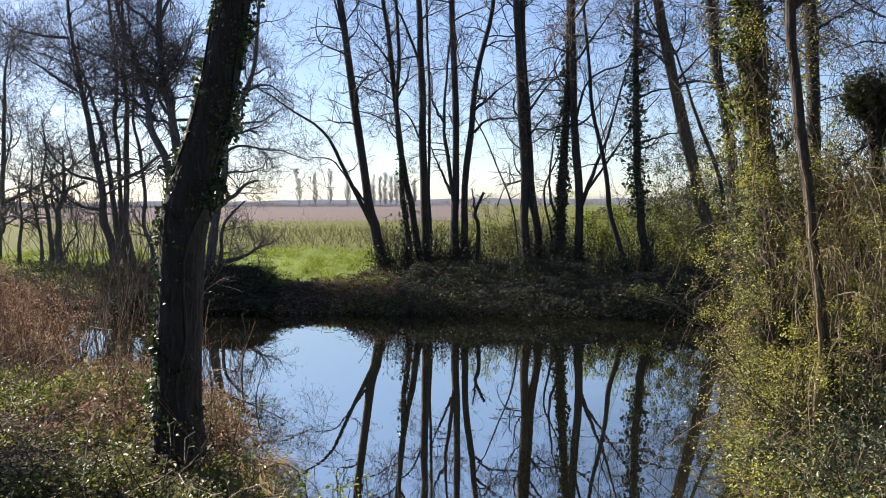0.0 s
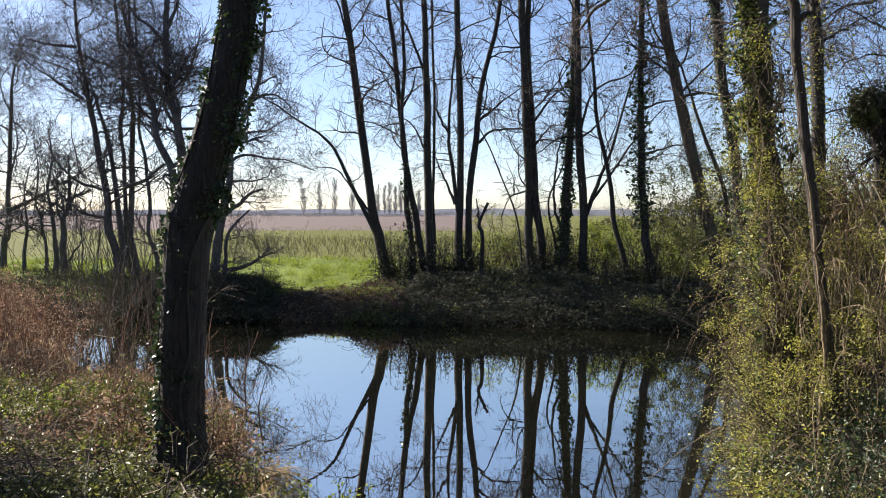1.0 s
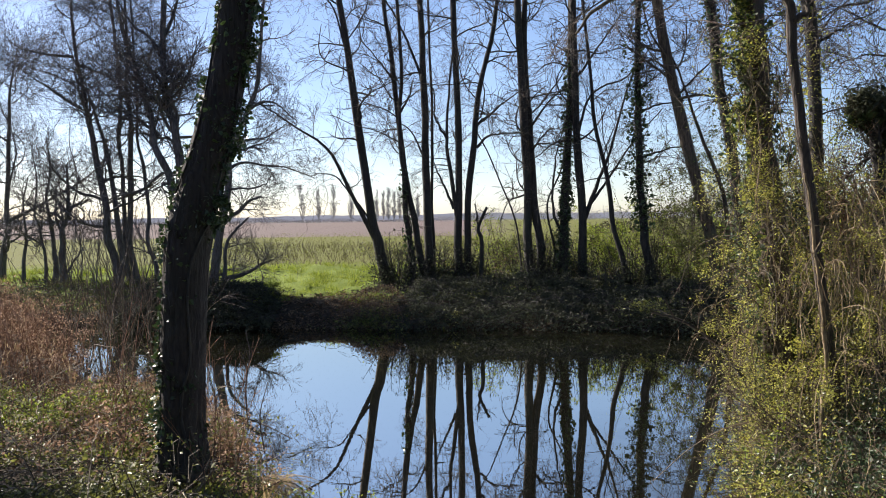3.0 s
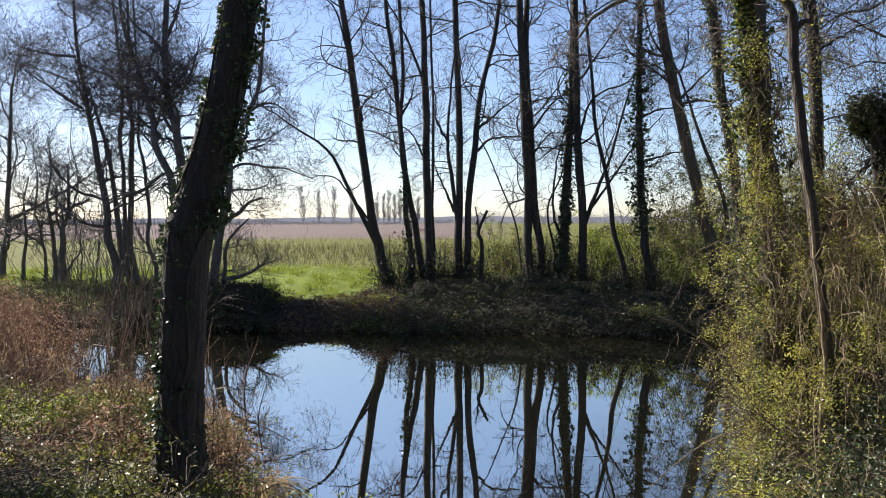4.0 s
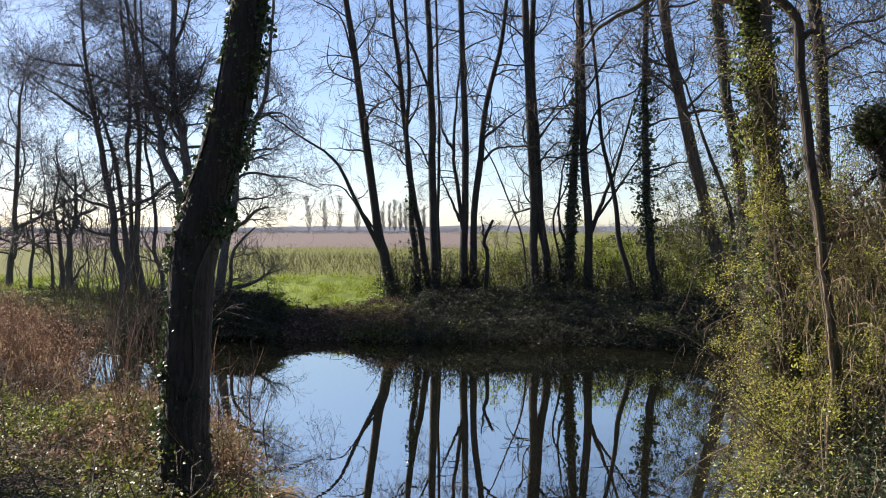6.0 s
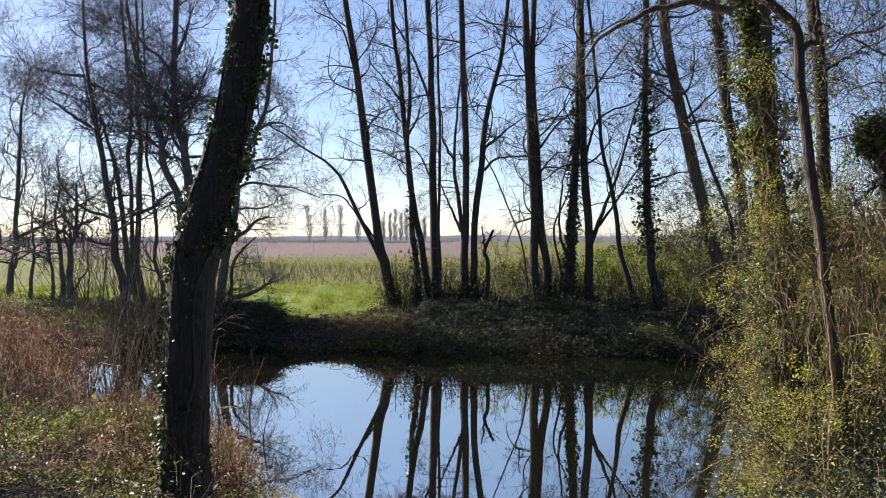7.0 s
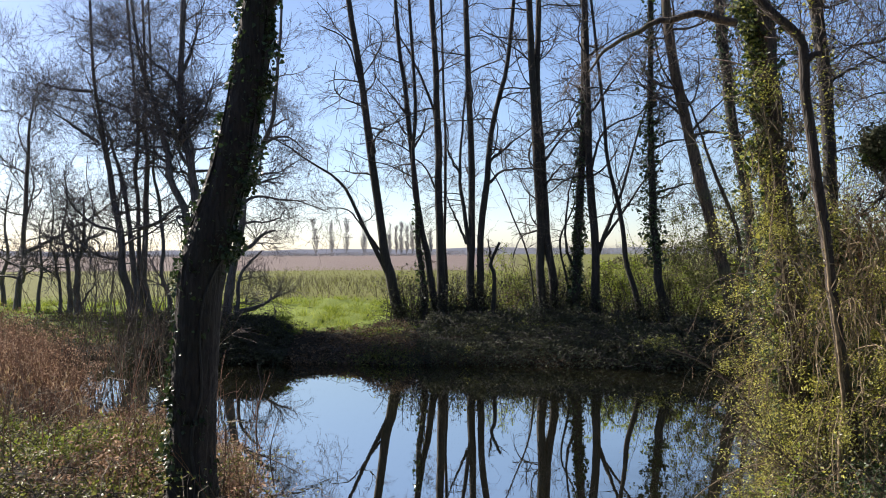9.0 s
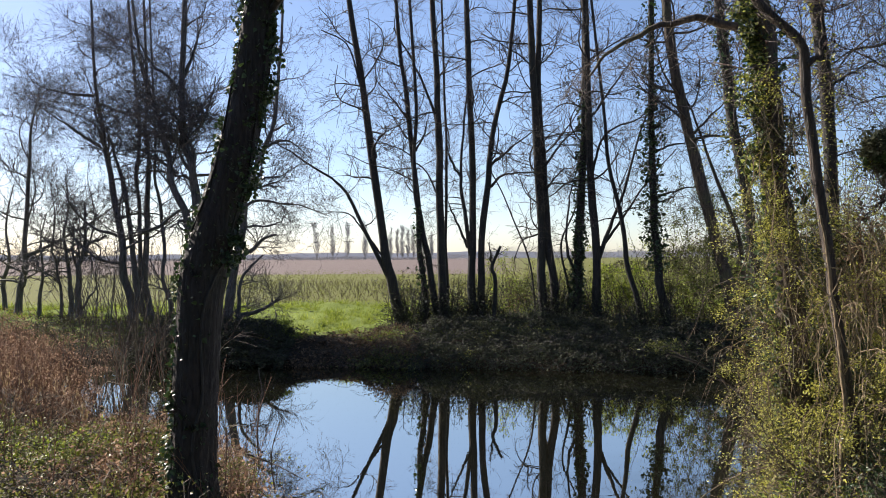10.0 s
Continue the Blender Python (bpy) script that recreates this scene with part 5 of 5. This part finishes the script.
def thicket(name, label, lo, hi, stems, leaf_count, leaf_mat, size=0.032, height=1.2, cat="bush", wood=None):
    """Criss-cross stems and leaves filling a rounded volume between lo and hi."""
    lo, hi = np.array(lo), np.array(hi)
    c, h = (lo + hi) / 2, (hi - lo) / 2
    d = rng.normal(size=(stems, 3))
    d *= (rng.random(stems) ** 0.4 / np.linalg.norm(d, axis=1))[:, None]
    p = c + d * h
    s = stalks(p - np.array([0, 0, height * 0.4]), height, 0.7, 6, 0.34)
    r = np.array(taper(stems, 0.0055, 0.002, 6))
    g, gr = grow(s, r, 5, (0.1, 1), (30, 75), (0.15, 0.5), 4, 0.0, 0.2, 0.6, 0.4, 0.0018)
    t = Tubes().add(s, r, 3).add(g, gr, 3)
    g = g[rng.random(len(g)) < 0.4]
    pts = clumps(along(g, int(leaf_count * 4.2) // len(g) + 1, 0.05), 0.5, 7.0)
    return stuff(name, label, cat, [("stem_tangle", t, wood or BARK_BROWN, "thin crossing stems"), ("foliage", Tubes().leaves(pts, size, 0.35), leaf_mat, "small yellow-green leaves")], tuple(c - np.array([0, 0, h[2]])), "thickets on the right bank")


thicket("honeysuckle", "honeysuckle thicket bulging over the pond edge", (3.45, 8.6, 0.4), (4.4, 10.0, 2.1), 120, 9500, VINE_LEAF, 0.022)
thicket("honeysuckle", "leafy climber heaped round the trunk's foot", (3.0, 6.9, 0.3), (3.6, 8.2, 1.1), 90, 5200, VINE_LEAF, 0.022)
thicket("honeysuckle", "climber spreading through the lower branches", (3.3, 8.3, 2.2), (4.5, 9.8, 3.4), 90, 6000, VINE_LEAF, 0.022)
thicket("honeysuckle", "thin climber caught on the upper trunk", (3.0, 8.1, 3.3), (3.6, 8.5, 4.3), 40, 900, VINE_LEAF, 0.022, 0.7)
thicket("dead_tangle", "brown dead stems tangled beside the broken trunk", (3.9, 7.9, 1.7), (4.9, 9.0, 3.1), 60, 200, BRACKEN, 0.03, 0.9, wood=STALK)
thicket("hazel_scrub", "twiggy scrub with a few new leaves", (4.4, 9.6, 0.8), (7.0, 12.5, 3.4), 110, 1300, SPRING, 0.04, 1.4, wood=TWIG)
thicket("bank_scrub", "shaded scrub crowding the bank corner", (4.9, 19.6, 0.4), (9.6, 23.0, 2.1), 300, 9000, SCRUB, 0.055, 1.2, wood=TWIG)


thicket("bank_scrub", "brown twiggy scrub between the alders and the field", (0.6, 21.8, 0.4), (5.6, 23.6, 2.0), 260, 6500, SCRUB, 0.05, 1.1, wood=TWIG)


def sprays(name, label, roots, reach_, mat, wood):
    """Leafy shoots that arch out from their roots, droop at the tip and carry leaves in pairs."""
    m, n = len(roots), 9
    way = np.array(reach_) + rng.normal(size=(m, 3)) * 0.28
    t = np.linspace(0, 1, n)
    ln = roots[:, None] + way[:, None] * t[None, :, None] + np.cumsum(rng.normal(size=(m, n, 3)) * 0.018, 1)
    ln[:, :, 2] += (0.35 * np.sin(t * pi * 0.75) - 0.42 * t**2)[None] * np.linalg.norm(way, axis=1)[:, None]
    r = np.array(taper(m, 0.006, 0.0022, n))
    g, gr = grow(ln, r, 6, (0.15, 1), (30, 70), (0.08, 0.28), 4, -0.1, 0.16, 0.6, 0.4, 0.0016)
    return stuff(name, label, "vine", [("stem_tangle", Tubes().add(ln, r, 4).add(g, gr, 3), wood, "thin arching stems"),
                 ("foliage", Tubes().leaves(clumps(along(g[rng.random(len(g)) < 0.7], 34, 0.025), 0.5, 9.0), 0.021, 0.35), mat, "small yellow-green leaves")], tuple(roots[0]))


def places(count, lo, hi):
    return rng.uniform(lo, hi, (count, 3))


sprays("honeysuckle", "leafy honeysuckle sprays arching out over the water", places(30, (3.2, 8.6, 0.9), (3.7, 9.3, 1.7)), (-0.5, -0.25, 0.0), VINE_LEAF, BARK_PALE)
sprays("honeysuckle", "low sprays of climber dipping towards the pond", places(40, (3.0, 7.4, 0.3), (3.5, 8.6, 1.0)), (-0.18, -0.2, 0.0), VINE_LEAF, BARK_PALE)
sprays("honeysuckle", "sunlit sprays round the broad trunk", places(54, (3.0, 8.0, 1.4), (3.5, 8.4, 2.9)), (-0.2, -0.25, 0.0), VINE_LEAF, BARK_BROWN)
sprays("honeysuckle", "fine sprays climbing the upper trunk", places(34, (3.0, 8.0, 2.7), (3.6, 8.5, 4.1)), (-0.15, -0.2, 0.0), VINE_LEAF, BARK_BROWN)
sprays("honeysuckle", "sunlit sprays in the lap of the thicket", places(34, (3.2, 8.3, 1.2), (3.9, 8.9, 2.1)), (-0.25, -0.3, 0.0), VINE_LEAF, BARK_PALE)
sprays("honeysuckle", "loose sprays before the brown pole", places(30, (3.2, 7.0, 0.8), (3.9, 7.4, 2.3)), (-0.15, -0.3, -0.1), VINE_LEAF, BARK_STRAW)
sprays("honeysuckle", "sprays hanging over the shaded hollow", places(46, (3.5, 7.2, 1.2), (4.3, 8.0, 2.7)), (0.0, -0.3, -0.2), VINE_LEAF, BARK_STRAW)


# dark ivy backing the thicket; its dark colour also stands in for shade
heart = []
for cx, cy, cz, rx, rz, cnt in ((3.9, 9.0, 0.9, 0.55, 0.8, 3200), (4.5, 8.8, 1.0, 0.7, 0.9, 3600), (4.3, 7.9, 0.5, 0.6, 0.35, 1800), (5.2, 9.4, 1.6, 0.6, 1.2, 2600), (5.6, 10.2, 1.2, 0.8, 0.9, 2400), (5.3, 10.4, 0.9, 0.8, 0.9, 2600), (4.9, 9.7, 0.5, 0.5, 0.5, 1500), (4.0, 9.7, 1.9, 0.6, 0.8, 2600), (4.7, 9.5, 2.1, 0.6, 0.9, 2600), (3.75, 9.3, 1.3, 0.35, 0.6, 1500), (4.1, 8.6, 0.9, 0.4, 0.6, 1500)):
    d = rng.normal(size=(cnt, 3))
    heart.append(np.array([cx, cy, cz]) + d / np.linalg.norm(d, axis=1, keepdims=True) * rng.random((cnt, 1)) ** 0.5 * np.array([rx, 0.45, rz]) * rng.uniform(0.7, 1.2, (cnt, 1)))
for cx, cy, cz, rx, ry, rz, cnt in ((4.1, 9.2, 1.0, 0.55, 0.35, 0.9, 5200), (4.75, 9.0, 1.2, 0.55, 0.35, 1.1, 5200), (4.35, 9.5, 2.1, 0.6, 0.3, 0.7, 3600), (3.75, 8.75, 0.6, 0.3, 0.3, 0.5, 2200), (4.3, 8.2, 0.45, 0.5, 0.4, 0.3, 2400)):
    d = rng.normal(size=(cnt, 3))
    heart.append(np.array([cx, cy, cz]) + d / np.linalg.norm(d, axis=1, keepdims=True) * rng.random((cnt, 1)) ** 0.33 * np.array([rx, ry, rz]))
stuff("ivy_thicket", "dark ivy massed behind the vines to deepen the thicket's shade", "ivy", [("foliage", Tubes().leaves(np.concatenate(heart), 0.06, 0.1, "oval", 0.6), IVY, "dark green ivy leaves")], (4.2, 8.8, 0.5))


thicket("bank_scrub", "twiggy shaded scrub behind the leaning trunks", (5.0, 18.8, 1.0), (8.4, 22.4, 4.6), 300, 11000, SCRUB, 0.05, 1.4, wood=TWIG)


def hanging(name, label, x0, x1, y0, y1, z0, z1, count, leaf_count):
    """A curtain of vine stems hanging in loose loops."""
    n = 12
    top = np.stack([rng.uniform(x0, x1, count), rng.uniform(y0, y1, count), rng.uniform(z1 - 0.9, z1, count)], 1)
    t = np.linspace(0, 1, n)
    drop = rng.uniform(0.5, 1.0, count) * (z1 - z0)
    sway = rng.normal(size=(count, 2)) * 0.28
    ph = rng.uniform(0, 6, (count, 1))
    x = top[:, :1] + sway[:, :1] * t + 0.05 * np.sin(t * 9 + ph) + np.cumsum(rng.normal(size=(count, n)) * 0.045, 1)
    y = top[:, 1:2] + sway[:, 1:] * t + 0.05 * np.cos(t * 8 + ph) + np.cumsum(rng.normal(size=(count, n)) * 0.045, 1)
    z = top[:, 2:] - drop[:, None] * t
    ln = np.stack([x, y, z], 2)
    r = np.array(taper(count, 0.005, 0.0024, n))
    g, gr = grow(ln, r, 3, (0.1, 1), (25, 70), (0.1, 0.35), 4, -0.3, 0.2, 0.6, 0.4, 0.0016)
    return stuff(name, label, "vine", [("stem_tangle", Tubes().add(ln, r, 4).add(g, gr, 3), BARK_STRAW, "straw-coloured hanging stems"),
                 ("foliage", Tubes().leaves(clumps(along(g[::3], int(leaf_count * 4.0) // len(g[::3]) + 1, 0.05), 0.3), 0.021, 0.2, "oval", 0.5), VINE_LEAF, "small yellow-green leaves")], (x0, y0, z0))


hanging("vine_curtain", "curtain of pale vine stems hanging from the trees", 3.45, 4.25, 7.1, 8.2, 0.9, 2.9, 46, 4600)
hanging("vine_curtain", "sunlit vines hanging in a loose mass", 3.65, 4.6, 7.5, 8.6, 1.0, 3.0, 40, 4600)
hanging("vine_curtain", "a few vines hanging before the pole", 3.05, 3.75, 6.8, 7.15, 0.6, 2.7, 14, 1300)
hanging("vine_curtain", "dark vines trailing round the broken trunk", 4.1, 4.7, 7.8, 8.4, 1.0, 3.3, 30, 900)
hanging("vine_curtain", "loose vines draped down the ivy-clad trunk", 3.0, 3.5, 8.0, 8.5, 0.8, 4.0, 14, 1200)

# dark ivy head on the broken trunk
head = []
for cx, cy, cz, rx, rz, cnt in ((4.27, 8.25, 3.47, 0.17, 0.09, 1100), (4.42, 8.3, 3.38, 0.25, 0.17, 1500), (4.2, 8.25, 3.55, 0.1, 0.05, 260), (4.46, 8.25, 3.15, 0.16, 0.2, 700)):
    d = rng.normal(size=(cnt, 3))
    head.append(np.array([cx, cy, cz]) + d / np.linalg.norm(d, axis=1, keepdims=True) * rng.random((cnt, 1)) ** 0.6 * np.array([rx, 0.3, rz]) * rng.uniform(0.7, 1.25, (cnt, 1)))
head = np.concatenate(head)
head = np.concatenate([head + rng.normal(size=head.shape) * k for k in (0.0, 0.03, 0.07)])
head_stems = stalks(head[::90] - np.array([0.0, 0.0, 0.25]), 0.5, 0.5, 5, 0.3)
stuff("ivy_head", "dense dark ivy bunched on a broken trunk", "ivy", [("foliage", Tubes().leaves(head, 0.034, 0.1, "ivy", 0.6), SHADE_TONED_LEAF, "dark dull ivy leaves"),
      ("stem_tangle", Tubes().add(head_stems, taper(len(head_stems), 0.005, 0.002, 5), 3), BARK_BROWN, "brown twigs")], (4.4, 8.2, 3.25))


def stick(name, label, st, mat, n=14, twigs=10):
    ln, r = stem_line(st, n)
    root = tagged(new(name), label, "branch")
    root.location = ln[0]
    part_of("branch", Tubes().add(ln, r, 6, 0.06).mesh("branch", mat, True), root)
    g, q = grow(ln[None], r[None], twigs, (0.3, 1), (25, 60), (0.15, 0.45), 5, 0.1, 0.15, 0.5, 0.4, 0.002)
    part_of("twig_spray", Tubes().add(g, q, 3).mesh("twig_spray", TWIG), root, "fine bare twigs", "stuff")


stick("fallen_branch", "dark dead branch sloping out of the bush", ([(3.47, 9.00, 0.37), (3.22, 9.00, 0.74), (2.98, 9.00, 1.03), (2.64, 9.00, 1.26), (2.30, 9.00, 1.37)], 0.040, 0.020), BARK_DARK)
stick("fallen_branch", "thin pale branch trailing into the water", ([(2.76, 7.40, 0.55), (2.53, 7.40, 0.49), (2.23, 7.40, 0.32), (1.90, 7.40, 0.03)], 0.010, 0.005), BARK_PALE)

stick("dead_twigs", "pale dead twigs sticking out beside the trunk", ([(-1.90, 6.60, 1.57), (-1.84, 6.60, 1.70), (-1.76, 6.60, 1.77), (-1.67, 6.60, 1.83)], 0.0036, 0.002), TWIG_PALE, 10, 16)
stick("fallen_branch", "slim dead branch leaning over the water's edge", ([(-1.99, 8.00, 0.54), (-1.71, 8.00, 0.43), (-1.44, 8.00, 0.29)], 0.011, 0.005), TWIG, 10, 5)
for st in (([(-2.03, 8.70, 0.20), (-2.05, 8.70, 0.65), (-2.00, 8.70, 1.00), (-2.04, 8.70, 1.24)], 0.015, 0.006), ([(-1.69, 7.90, 0.18), (-1.73, 7.90, 0.54), (-1.65, 7.90, 0.86)], 0.013, 0.005)):
    ln, r = stem_line(st, 10)
    root = tagged(new("sapling"), "thin bare sapling at the water's edge", "sapling", "saplings at the water's edge")
    root.location = ln[0]
    part_of("trunk", Tubes().add(ln, r, 5).mesh("trunk", TWIG, True), root)
    q1, w1 = grow(ln[None], r[None], 7, (0.2, 1), (25, 60), (0.12, 0.4), 5, 0.3, 0.12, 0.6, 0.4, 0.0018)
    q2, w2 = grow(q1, w1, 3, (0.2, 1), (25, 60), (0.06, 0.2), 3, 0.2, 0.15, 0.7, 0.5, 0.0014)
    part_of("twig_spray", Tubes().add(q1, w1, 3).add(q2, w2, 3).mesh("twig_spray", TWIG), root, "fine bare twigs", "stuff")
for c, cnt, spread in (((0.30, 18.20, 0.25), 70, 0.12), ((-1.39, 18.30, 0.16), 260, 0.28), ((-1.94, 18.50, 0.06), 150, 0.22), ((4.23, 17.00, 0.60), 300, 0.3)):
    p = np.array(c) + rng.normal(size=(cnt, 3)) * np.array([spread, 0.12, 0.08])
    p[:, 2] = np.maximum(p[:, 2], 0.03)
    stuff("bramble_clump", "leafy bramble clump hanging at the waterline", "brambles", [("foliage", Tubes().leaves(p, 0.07, 0.4), BRAMBLE, "lit green leaves"),
          ("cane_tangle", Tubes().add(arches(p[:14] - np.array([0, 0, 0.1]), 0.5, 0.12), taper(14, 0.005, 0.002, 7), 3), TWIG, "thin arching stems")], c, "bramble clumps at the waterline")

# ---- unseen tree belt behind the camera, added to block skylight ----
belt_x = np.linspace(-15, 15, 14) + rng.normal(size=14) * 0.6
belt_y = -6.0 + rng.normal(size=14) * 0.9
belt = stalks(np.stack([belt_x, belt_y, ground_z(belt_x, belt_y) - 0.2], 1), 12.0, 0.06, 12, 0.03)
bg, bgr = grow(belt, np.array(taper(14, 0.24, 0.09, 12)), 16, (0.08, 1), (40, 80), (1.5, 3.2), 6, 0.2, 0.15, 0.4, 0.4, 0.015)
belt_leaf = np.concatenate([along(bg, 22, 0.45), along(belt, 50, 0.5)])
stuff("skylight_block_trees", "unseen ivy-grown trees added to block skylight", "trees", [("trunk_row", Tubes().add(belt, taper(14, 0.24, 0.09, 12), 8).add(bg, bgr, 4), BARK_DARK, "dark trunks and limbs"),
      ("foliage", Tubes().leaves(belt_leaf, 0.42, 0.1, "ivy"), IVY, "heavy ivy growth")], (0, -6, 0.8))

# unseen holly added on the near bank to shade the nearest brambles
holly = tagged(new("shade_holly"), "unseen holly added to shade the nearest brambles", "tree")
holly.location = (-6.1, 6.7, float(ground_z(-6.1, 6.7)))
h_line = spline([(-6.1, 6.7, 0.4), (-6.0, 6.8, 1.4), (-5.8, 7.0, 2.4), (-5.6, 7.1, 3.2)], 14)
h_r = np.linspace(0.09, 0.03, 14)
part_of("trunk", Tubes().add(h_line, h_r, 8, 0.05).mesh("trunk", BARK_HAZED, True), holly)
h_b, h_br = grow(h_line[None], h_r[None], 16, (0.45, 1), (45, 85), (0.7, 1.5), 6, 0.1, 0.14, 0.4, 0.3, 0.006)
for hb, hr in zip(h_b, h_br):
    part_of("branch", Tubes().add(hb, hr, 4).mesh("branch", BARK_HAZED, True), holly)
hd = rng.normal(size=(7000, 3))
hd *= (rng.random(7000) ** 0.4 / np.linalg.norm(hd, axis=1))[:, None]
part_of("foliage", Tubes().leaves(np.array([-5.75, 7.05, 2.7]) + hd * np.array([1.3, 0.6, 0.75]), 0.07, 0.2).mesh("foliage", IVY), holly, "glossy dark leaves", "stuff")

# ---- fields and distance ----
rows_ = []
for yy in np.arange(27.3, 48, 0.95):
    xx = np.arange(-0.29 * yy, 0.56 * yy, 0.45)
    rows_.append(np.stack([xx + rng.normal(size=len(xx)) * 0.12, yy + rng.normal(size=len(xx)) * 0.14, np.zeros(len(xx))], 1))
crop_at = np.concatenate(rows_)
crop_at[:, 2] = ground_z(crop_at[:, 0], crop_at[:, 1])
cs = stalks(crop_at.repeat(3, 0), 0.42, 0.3, 3, 0.12)
back_x, back_y = rng.uniform(-14, 46, 11000), 48 + np.floor(rng.random(11000) * 32) * 0.95
back = np.stack([back_x, back_y, ground_z(back_x, back_y) + 0.45 * rng.random(11000)], 1)
ct = Tubes().add(cs, taper(len(cs), 0.005, 0.003, 3), 3)
stuff("crop_bushes", "rows of low fruit bushes coming into leaf", "bushes", [("stem_tangle", ct, TWIG, "dark upright stems"), ("foliage", Tubes().leaves(along(cs, 6, 0.12), 0.05, 0.3).leaves(back, 0.075, 0.2), CROP, "pale green new leaves")])


def poplar(x, y, h, lean=0.0):
    z = float(ground_z(x, y))
    root = tagged(new("poplar_tree"), "tall narrow leafless poplar on the skyline", "tree", "poplars on the skyline")
    root.location = (x, y, z)
    ln = spline([(x, y, z), (x + lean * 0.3, y, z + h * 0.4), (x + lean, y, z + h * 0.96)], 16)
    r = np.linspace(0.26, 0.06, 16)
    part_of("trunk", Tubes().add(ln, r, 6).mesh("trunk", TWIG_FAR_HAZED, True), root)
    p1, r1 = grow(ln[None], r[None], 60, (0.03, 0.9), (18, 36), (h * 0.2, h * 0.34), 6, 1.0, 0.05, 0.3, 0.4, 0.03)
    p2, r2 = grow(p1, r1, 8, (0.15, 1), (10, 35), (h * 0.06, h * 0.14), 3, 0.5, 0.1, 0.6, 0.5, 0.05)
    part_of("twig_spray", Tubes().add(p1, r1, 3).add(p2, r2, 3).mesh("twig_spray", TWIG_FAR_HAZED), root, "upswept bare branches", "stuff")


for px_, h_, lean_ in ((-91.0, 21.5, -2.5), (-81.5, 18.5, -0.8), (-71.0, 21.0, 0.3), (-58.0, 21.0, -0.5), (-41.5, 17.5, 0.2), (-37.0, 16.5, 0.0), (-33.5, 18.0, 0.3), (-30.0, 17.0, -0.2), (-27.0, 18.5, 0.0), (-21.0, 16.0, 0.2), (-14.0, 15.0, 0.0)):
    poplar(px_, 560 + rng.uniform(-8, 8), h_ * 1.25, lean_)

hx = rng.uniform(-330, 330, 34000)
hy = 470 + 12 * np.sin(hx * 0.011) + rng.normal(size=len(hx)) * 3
hh = np.clip(1.6 + 0.7 * np.sin(hx * 0.05) + 0.6 * np.sin(hx * 0.13 + 2) + 0.9 * np.sin(hx * 0.017 + 1) + 2.6 * (hx > 20) + 1.6 * np.abs(np.sin(hx * 0.31)) * (hx > 10), 0.8, 9)
hh = np.where(hx < 15, 0.8 * hh + 0.6, hh)
hp = np.stack([hx, hy, ground_z(hx, hy) + hh * rng.random(len(hx)) ** 0.8], 1)
hs = stalks(np.stack([hx, hy, ground_z(hx, hy)], 1)[:500], hh[:500] * 1.5, 0.3, 4, 0.2)
stuff("hedgerow", "long distant leafless hedge closing the fields", "hedge", [("stem_tangle", Tubes().add(hs, taper(500, 0.1, 0.04, 4), 3), TWIG_FAR_HAZED, "bare hedge stems"),
      ("twig_spray", Tubes().leaves(hp, 0.5, 0.0), TWIG_FAR_HAZED, "bunches of bare hedge twigs")], (0, 470, float(ground_z(0, 470))))

mx = rng.uniform(13, 62, 9000)
my = 76 + 3 * np.sin(mx * 0.2) + rng.normal(size=9000) * 1.2
mh = np.clip((0.9 + 0.03 * mx + 0.5 * np.sin(mx * 0.6) + 0.4 * np.sin(mx * 1.7 + 1) + 1.2) * ramp(mx, 11, 22), 0.15, 4.5)
mp_ = np.stack([mx, my, ground_z(mx, my) + mh * rng.random(9000) ** 0.7], 1)
ms_ = stalks(np.stack([mx, my, ground_z(mx, my)], 1)[:700], mh[:700] * 1.25, 0.25, 4, 0.2)
stuff("hedge", "rough hedge of thorn and scrub across the field", "hedge", [("stem_tangle", Tubes().add(ms_, taper(700, 0.025, 0.01, 4), 3), TWIG, "dark hedge stems"), ("foliage", Tubes().leaves(mp_, 0.22, 0.1), HEDGE, "dull brown-green hedge growth")], (30, 76, float(ground_z(30, 76))))

# rise of land closing the view, its haze painted as a faint glow
bx = np.linspace(-1500, 1500, 121)
bz = 11.0 + 1.6 * np.sin(bx * 0.004 + 1) + 1.0 * np.sin(bx * 0.021) + 0.6 * np.sin(bx * 0.083)
bv = np.concatenate([np.stack([bx, np.full(121, 1500.0), np.full(121, -3.0)], 1), np.stack([bx, np.full(121, 1502.0), bz], 1), np.stack([bx, np.full(121, 1530.0), np.full(121, -3.0)], 1)])
bi = np.arange(120)
haze, hn, hl = nodes_of("painted_haze_land")
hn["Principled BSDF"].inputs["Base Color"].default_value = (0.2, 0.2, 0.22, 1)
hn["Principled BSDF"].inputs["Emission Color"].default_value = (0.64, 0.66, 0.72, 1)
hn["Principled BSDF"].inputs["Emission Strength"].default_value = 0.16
tagged(new("backdrop", mesh_of("backdrop", bv, [np.concatenate([np.stack([bi, bi + 1, bi + 122, bi + 121], 1), np.stack([bi + 121, bi + 122, bi + 243, bi + 242], 1)])], haze, True)), "rise of distant land, haze painted in as blue-grey glow", "distance", kind="structure")
